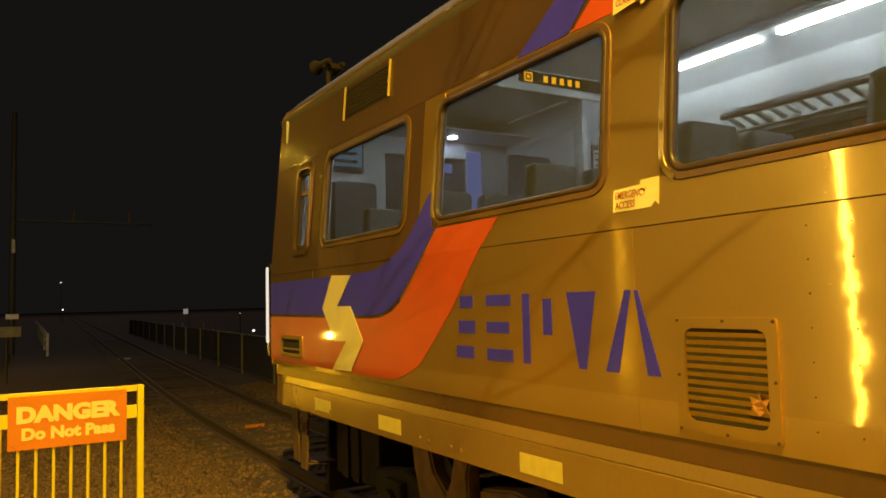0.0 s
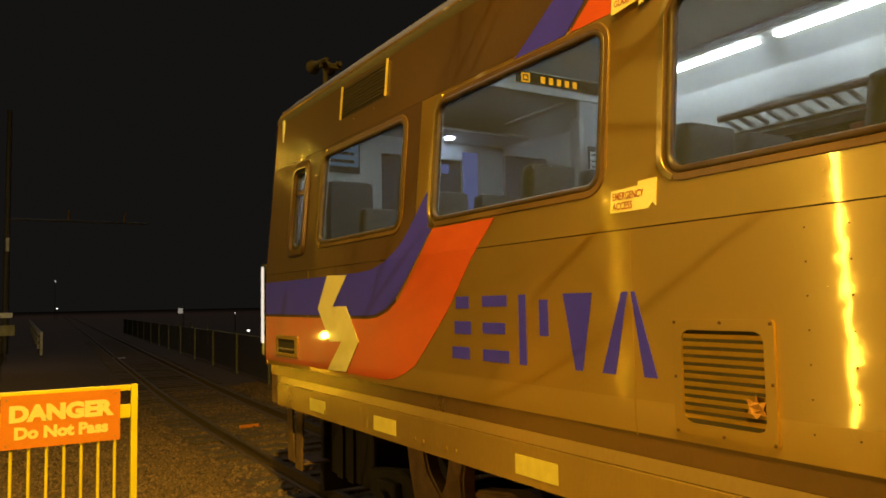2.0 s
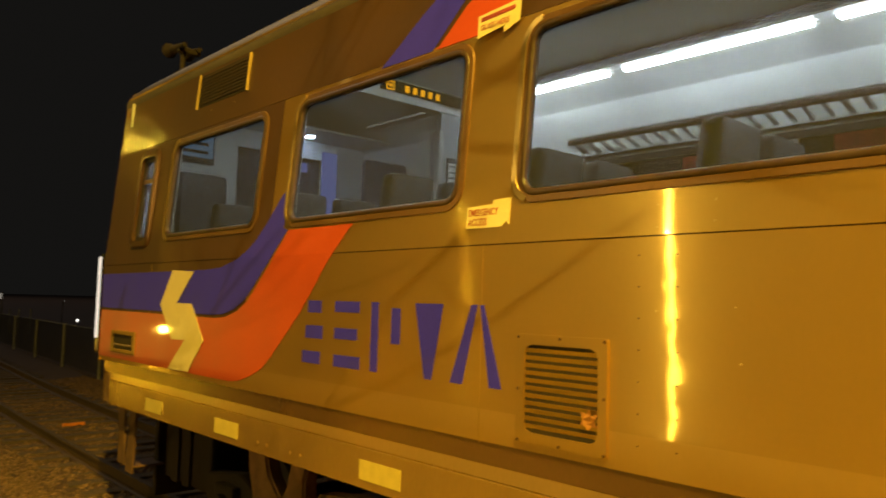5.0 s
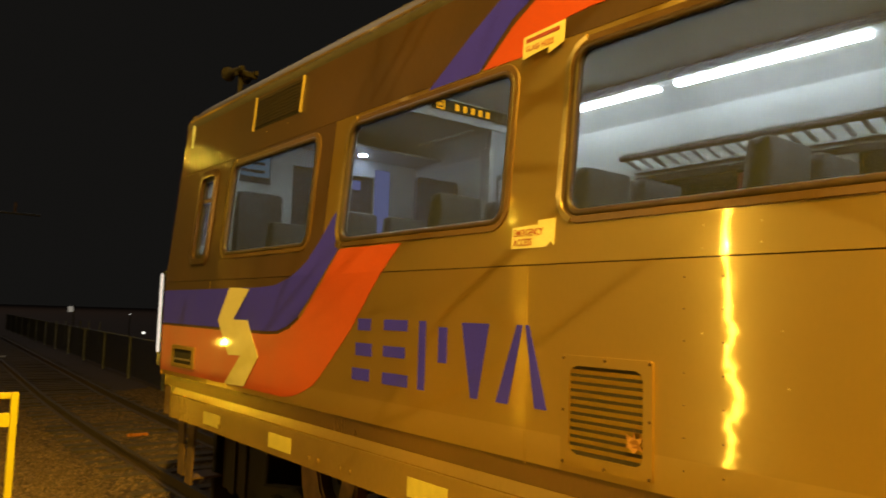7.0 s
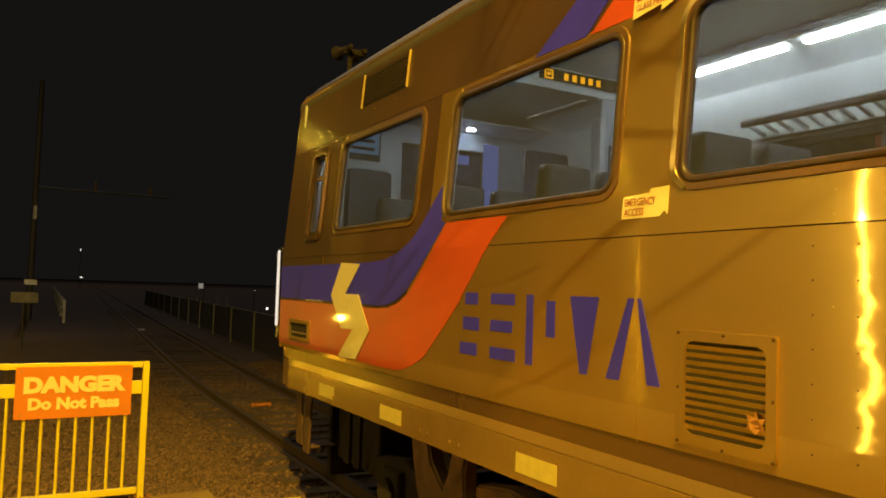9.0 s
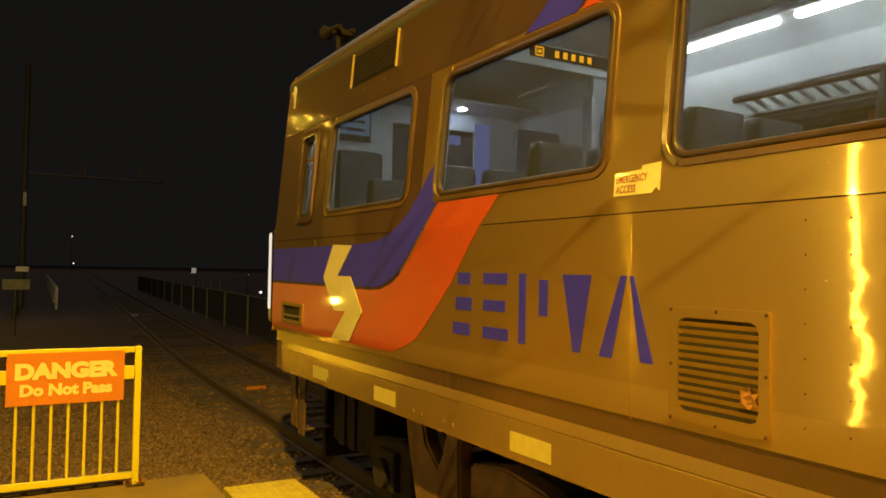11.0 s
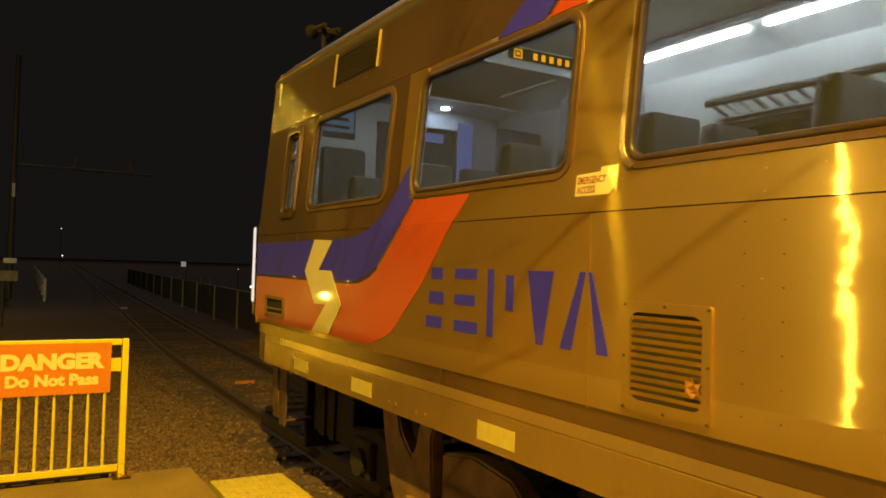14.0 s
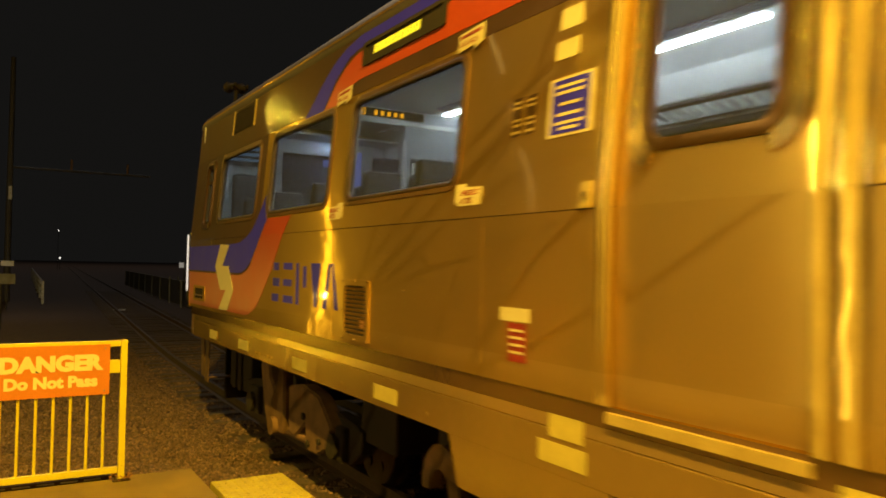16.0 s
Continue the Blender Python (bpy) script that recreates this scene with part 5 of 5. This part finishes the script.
                    cyl(bm, (CX + s * 0.81, yc + dy + 0.25 * math.cos(a), TOR + 0.41 + 0.25 * math.sin(a)), (CX + s * 0.835, yc + dy + 0.25 * math.cos(a), TOR + 0.41 + 0.25 * math.sin(a)), 0.05, 8)
                smooth(part("wheel", bm, WHEEL, ax))
    # plate added to block light under the front end, underfloor equipment
    bm = bmesh.new()
    box(bm, SIDE + 0.42, 2 * CX - SIDE - 0.42, 7.42, 7.50, -0.34, 0.60, 0.02)
    part("blocking_plate", bm, BLACK, car, "black plate added under the front end to block light")
    for y0, y1, z0 in ((6.3, 7.3, -0.12), (2.2, 2.9, 0.0), (-1.3, 0.9, 0.15), (-4.5, -1.6, 0.1), (-9.5, -5.0, 0.05)):
        bm = bmesh.new()
        box(bm, SIDE + 0.45, 2 * CX - SIDE - 0.45, y0, y1, z0, 0.95, 0.03)
        part("equipment_box", bm, BLACK, car, "dark underfloor equipment box")
    arch = empty("brake_hanger", (SIDE + 0.32, 1.2, 0.1), car)
    bm = bmesh.new()
    outer = [(1.2 + 0.26 * math.cos(radians(q)), 0.04 + 0.30 * math.sin(radians(q))) for q in range(-10, 191, 20)]
    inner = [(1.2 + 0.13 * math.cos(radians(q)), 0.02 + 0.15 * math.sin(radians(q))) for q in range(-10, 191, 20)]
    rows = [[bm.verts.new((x, y, z)) for y, z in p] for p, x in ((outer, SIDE + 0.28), (inner, SIDE + 0.27), (inner, SIDE + 0.38), (outer, SIDE + 0.37))]
    for p, q in zip(rows, rows[1:] + rows[:1]):
        for k in range(len(p) - 1):
            bm.faces.new((p[k], p[k + 1], q[k + 1], q[k]))
    for k in (0, -1):
        bm.faces.new([r[k] for r in rows])
    bmesh.ops.recalc_face_normals(bm, faces=bm.faces)
    smooth(part("arch", bm, TRUCK, arch, "brown cast arch"), 40)
    bm = bmesh.new()
    box(bm, SIDE + 0.30, SIDE + 0.36, 1.14, 1.26, 0.30, 0.96, 0.01)
    part("hanger_bar", bm, BLACK, arch)
    bm = bmesh.new()
    cyl(bm, (SIDE + 0.30, 0.80, 0.60), (SIDE + 0.30, 0.55, 0.05), 0.05, 8)
    part("air_pipe", bm, TRUCK, car)


AXLES = []
build_track()
CAR = build_car()
leaf_bm = bmesh.new()
pts = [(0, 0), (0.018, 0.02), (0.045, 0.018), (0.03, 0.045), (0.04, 0.075), (0.012, 0.065), (0.0, 0.095), (-0.015, 0.062), (-0.042, 0.07), (-0.03, 0.04), (-0.05, 0.015), (-0.018, 0.018)]
f = leaf_bm.faces.new([leaf_bm.verts.new((SIDE - 0.016 - 0.006 * math.sin(i * 2.1), 1.925 + y, 1.10 + z)) for i, (y, z) in enumerate(pts)])
r = bmesh.ops.extrude_face_region(leaf_bm, geom=[f])
bmesh.ops.translate(leaf_bm, vec=(-0.002, 0, 0), verts=[e for e in r["geom"] if isinstance(e, bmesh.types.BMVert)])
part("stuck_leaf", leaf_bm, LEAF, CAR, "dry brown leaf stuck in the grille")


# ---------------------------------------------------------------- the distance
def build_fence():
    fe = empty("chain_link_fence", (6.7, 22, -0.56))
    tagged(fe, "galvanised chain-link fence beyond the track", "fence")
    ys = [12.5 + 4.2 * i for i in range(15)]
    line = lambda y: track_x(y) + 2.25
    bm = bmesh.new()
    cyl(bm, (0, 0, -0.15), (0, 0, 1.24), 0.05, 8)
    me = bpy.data.meshes.new("fence_post")
    bm.to_mesh(me)
    bm.free()
    me.materials.append(GALV)
    for y in ys:
        ob = new("fence_post", me)
        ob.parent = fe
        ob.location = Vector((line(y), y, -0.56)) - Vector((6.7, 22, -0.56))
    for a, b in zip(ys, ys[1:]):
        bm = bmesh.new()
        cyl(bm, (line(a), a, 0.66), (line(b), b, 0.66), 0.012, 6)
        part("top_rail", bm, GALV, fe)
    bm = bmesh.new()
    y = ys[0]
    w = 0.0035
    while y < ys[-1] - 1.2:
        for s in (0, 1):
            ya, yb = (y, y + 1.2) if s else (y + 1.2, y)
            a, b = Vector((line(ya), ya, -0.54)), Vector((line(yb), yb, 0.66))
            q = [bm.verts.new(p + o) for p in (a, b) for o in (Vector((w, 0, 0)), Vector((-w, 0, 0)), Vector((0, w, w)))]
            for i in range(3):
                j = (i + 1) % 3
                bm.faces.new((q[i], q[j], q[3 + j], q[3 + i]))
        y += 0.09
    me_ob = part("fence_mesh", bm, WIRE, fe)
    tagged(me_ob, kind="stuff")


def build_far():
    # white fence at the ramp
    wf = empty("white_fence", (2.25, 42, -0.6))
    tagged(wf, "white painted railing fence beside the far track", "fence")
    for i in range(9):
        y = 42 + 7.0 * i
        x = 2.25 + 0.031 * (y - 42)
        bm = bmesh.new()
        box(bm, x - 0.06, x + 0.06, y - 0.06, y + 0.06, -0.68, 0.50, 0.01)
        part("post", bm, WHITE_PAINT, wf)
        if i:
            for z in (0.44, 0.10, -0.24):
                bm = bmesh.new()
                cyl(bm, (x - 0.217, y - 7, z), (x, y, z), 0.05, 6)
                part("rail", bm, WHITE_PAINT, wf)
    # catenary pole with beam and tag
    cp = empty("catenary_pole", (0.75, 45, -0.5))
    tagged(cp, "dark steel catenary pole with a cross beam over the track", "pole")
    bm = bmesh.new()
    cyl(bm, (0.75, 45, -0.66), (0.75, 45, 12), 0.17, 12, 0.12)
    part("mast", bm, POLE, cp)
    bm = bmesh.new()
    cyl(bm, (0.75, 45, 6.3), (7.6, 45, 6.3), 0.06, 8)
    part("beam", bm, POLE, cp)
    for x in (3.6, 6.4):
        bm = bmesh.new()
        cyl(bm, (x, 45, 6.35), (x, 45, 6.9), 0.06, 8)
        part("insulator", bm, TRUCK, cp)
    bm = bmesh.new()
    box(bm, 0.70, 0.86, 44.8, 44.83, 4.6, 5.3, 0.01)
    part("reflective_tag", bm, WHITE_PAINT, cp)
    # small track-side signs
    for x, y, z, w, h in ((0.65, 37.6, 1.36, 0.50, 0.22), (0.34, 27.0, 0.95, 0.75, 0.32)):
        sg = empty("trackside_sign", (x, y, -0.5))
        tagged(sg, "small white trackside sign on a thin post", "sign", "trackside signs")
        bm = bmesh.new()
        box(bm, x - w / 2, x + w / 2, y - 0.01, y + 0.01, z - h / 2, z + h / 2, 0.003)
        part("sign_face", bm, WHITE_PAINT, sg)
        bm = bmesh.new()
        cyl(bm, (x, y + 0.03, -0.66), (x, y + 0.03, z), 0.03, 8)
        part("post", bm, POLE, sg)
    sg = empty("trackside_sign", (9.4, 45, -0.5))
    tagged(sg, "small white sign on a post behind the fence, glowing in place of lamplight", "sign", "trackside signs")
    bm = bmesh.new()
    box(bm, 9.30, 9.56, 45, 45.03, 1.22, 1.52, 0.005)
    part("sign_face", bm, SIGN_GLOW, sg)
    bm = bmesh.new()
    cyl(bm, (9.6, 45.06, -0.66), (9.6, 45.06, 1.6), 0.04, 8)
    part("post", bm, POLE, sg)
    # distant lamps
    for x, y, z, r in ((15.8, 53.2, -0.15, 0.09), (11.7, 169, 1.75, 0.16), (11.3, 169, 7.2, 0.10), (16.75, 60, 1.03, 0.03)):
        lp = empty("distant_lamp", (x, y, -0.5))
        tagged(lp, "small lit white lamp on a post far off", "lamp", "distant lamps")
        bm = bmesh.new()
        bmesh.ops.create_uvsphere(bm, u_segments=12, v_segments=8, radius=r)
        bmesh.ops.translate(bm, verts=bm.verts, vec=(x, y, z))
        part("lamp_globe", bm, FAR_LIGHT, lp)
        bm = bmesh.new()
        cyl(bm, (x, y + r, -0.66), (x, y + r, z), 0.04, 6)
        part("post", bm, POLE, lp)
    # reflectors lying between the rails
    for x, y, w, m, lab in ((4.2, 14.1, 0.36, ORANGE_TAPE, "orange strip lying on the ties"), (5.07, 36.8, 0.50, WHITE_PAINT, "white strip lying on the track")):
        bm = bmesh.new()
        box(bm, x - w / 2, x + w / 2, y - 0.02, y + 0.02, TOR - 0.155, TOR - 0.10, 0.006)
        tagged(part("marker_strip", bm, m, None, origin=Vector((x, y, TOR - 0.155))), lab, "marker")


def build_bare_tree():
    """Leafless tree beside the platform; a few of its boughs hang before the street lamp."""
    base = Vector((-4.2, 9.6, -0.70))
    tr = empty("bare_tree", base)
    tagged(tr, "leafless winter tree with thin forking branches", "tree")
    rng = random.Random(21)
    def limb(bm, a, d, r, n, step=0.42):
        """A bent tapering limb; returns its joints."""
        joints = [Vector(a)]
        for k in range(n):
            d = (d + Vector((rng.uniform(-0.2, 0.2), rng.uniform(-0.2, 0.2), rng.uniform(-0.12, 0.16)))).normalized()
            b = joints[-1] + d * step
            cyl(bm, joints[-1], b, r * (1 - k / (n + 1)), 6, r * (1 - (k + 1) / (n + 1)))
            joints.append(b)
        return joints
    bm = bmesh.new()
    trunk = limb(bm, base, Vector((0.02, 0, 1)), 0.16, 12)
    part("trunk", bm, BARK, tr)
    for i in range(7):
        bm = bmesh.new()
        main = limb(bm, trunk[6 + i % 6], Vector((rng.uniform(-0.5, 0.6), -1.0 if i % 3 else 0.8, rng.uniform(0.0, 0.40))), 0.013, 12)
        for j in range(2, len(main)):
            twig = limb(bm, main[j], (main[j] - main[j - 1]).normalized() + Vector((rng.uniform(-0.9, 0.9), rng.uniform(-0.6, 0.6), rng.uniform(-0.6, 0.7))), 0.008, 4, 0.30)
            limb(bm, twig[2], Vector((rng.uniform(-1, 1), rng.uniform(-1, 1), rng.uniform(-0.4, 0.8))), 0.006, 3, 0.22)
        part("limb", bm, BARK, tr)


build_fence()
build_far()
build_bare_tree()
far_posts = empty("far_fence", (10, 46, -0.6))
tagged(far_posts, "short row of thin posts behind the fence", "fence")
for x in (8.99, 9.46, 10.2, 10.66, 11.22):
    post_bm = bmesh.new()
    cyl(post_bm, (x, 46, -0.66), (x, 46, 0.72), 0.05, 8)
    part("post", post_bm, GALV, far_posts)
build_stones()


# ---------------------------------------------------------------- movement
SHIFT = [(0.0, 0.0), (12.6, 0.0), (12.8, 0.004), (13.0, 0.012), (13.25, 0.028), (13.5, 0.058), (13.75, 0.115), (14.0, 0.208), (14.25, 0.342), (14.5, 0.534), (14.75, 0.815), (15.0, 1.18), (15.25, 1.612), (15.5, 2.105), (15.75, 2.71), (16.0, 3.42)]


def shift_at(t):
    for (t0, s0), (t1, s1) in zip(SHIFT, SHIFT[1:]):
        if t <= t1:
            return s0 + (s1 - s0) * (t - t0) / (t1 - t0)
    return SHIFT[-1][1]


def motions():
    walk(CAR, [(t, pose(CX, s, TOR)) for t, s in SHIFT])
    times = [0.0, 12.5] + [12.6 + 0.1 * i for i in range(35)]
    for ax, y in AXLES:
        walk(ax, [(t, pose(0, y, 0.41, -math.degrees(shift_at(t) / 0.41))) for t in times])


motions()
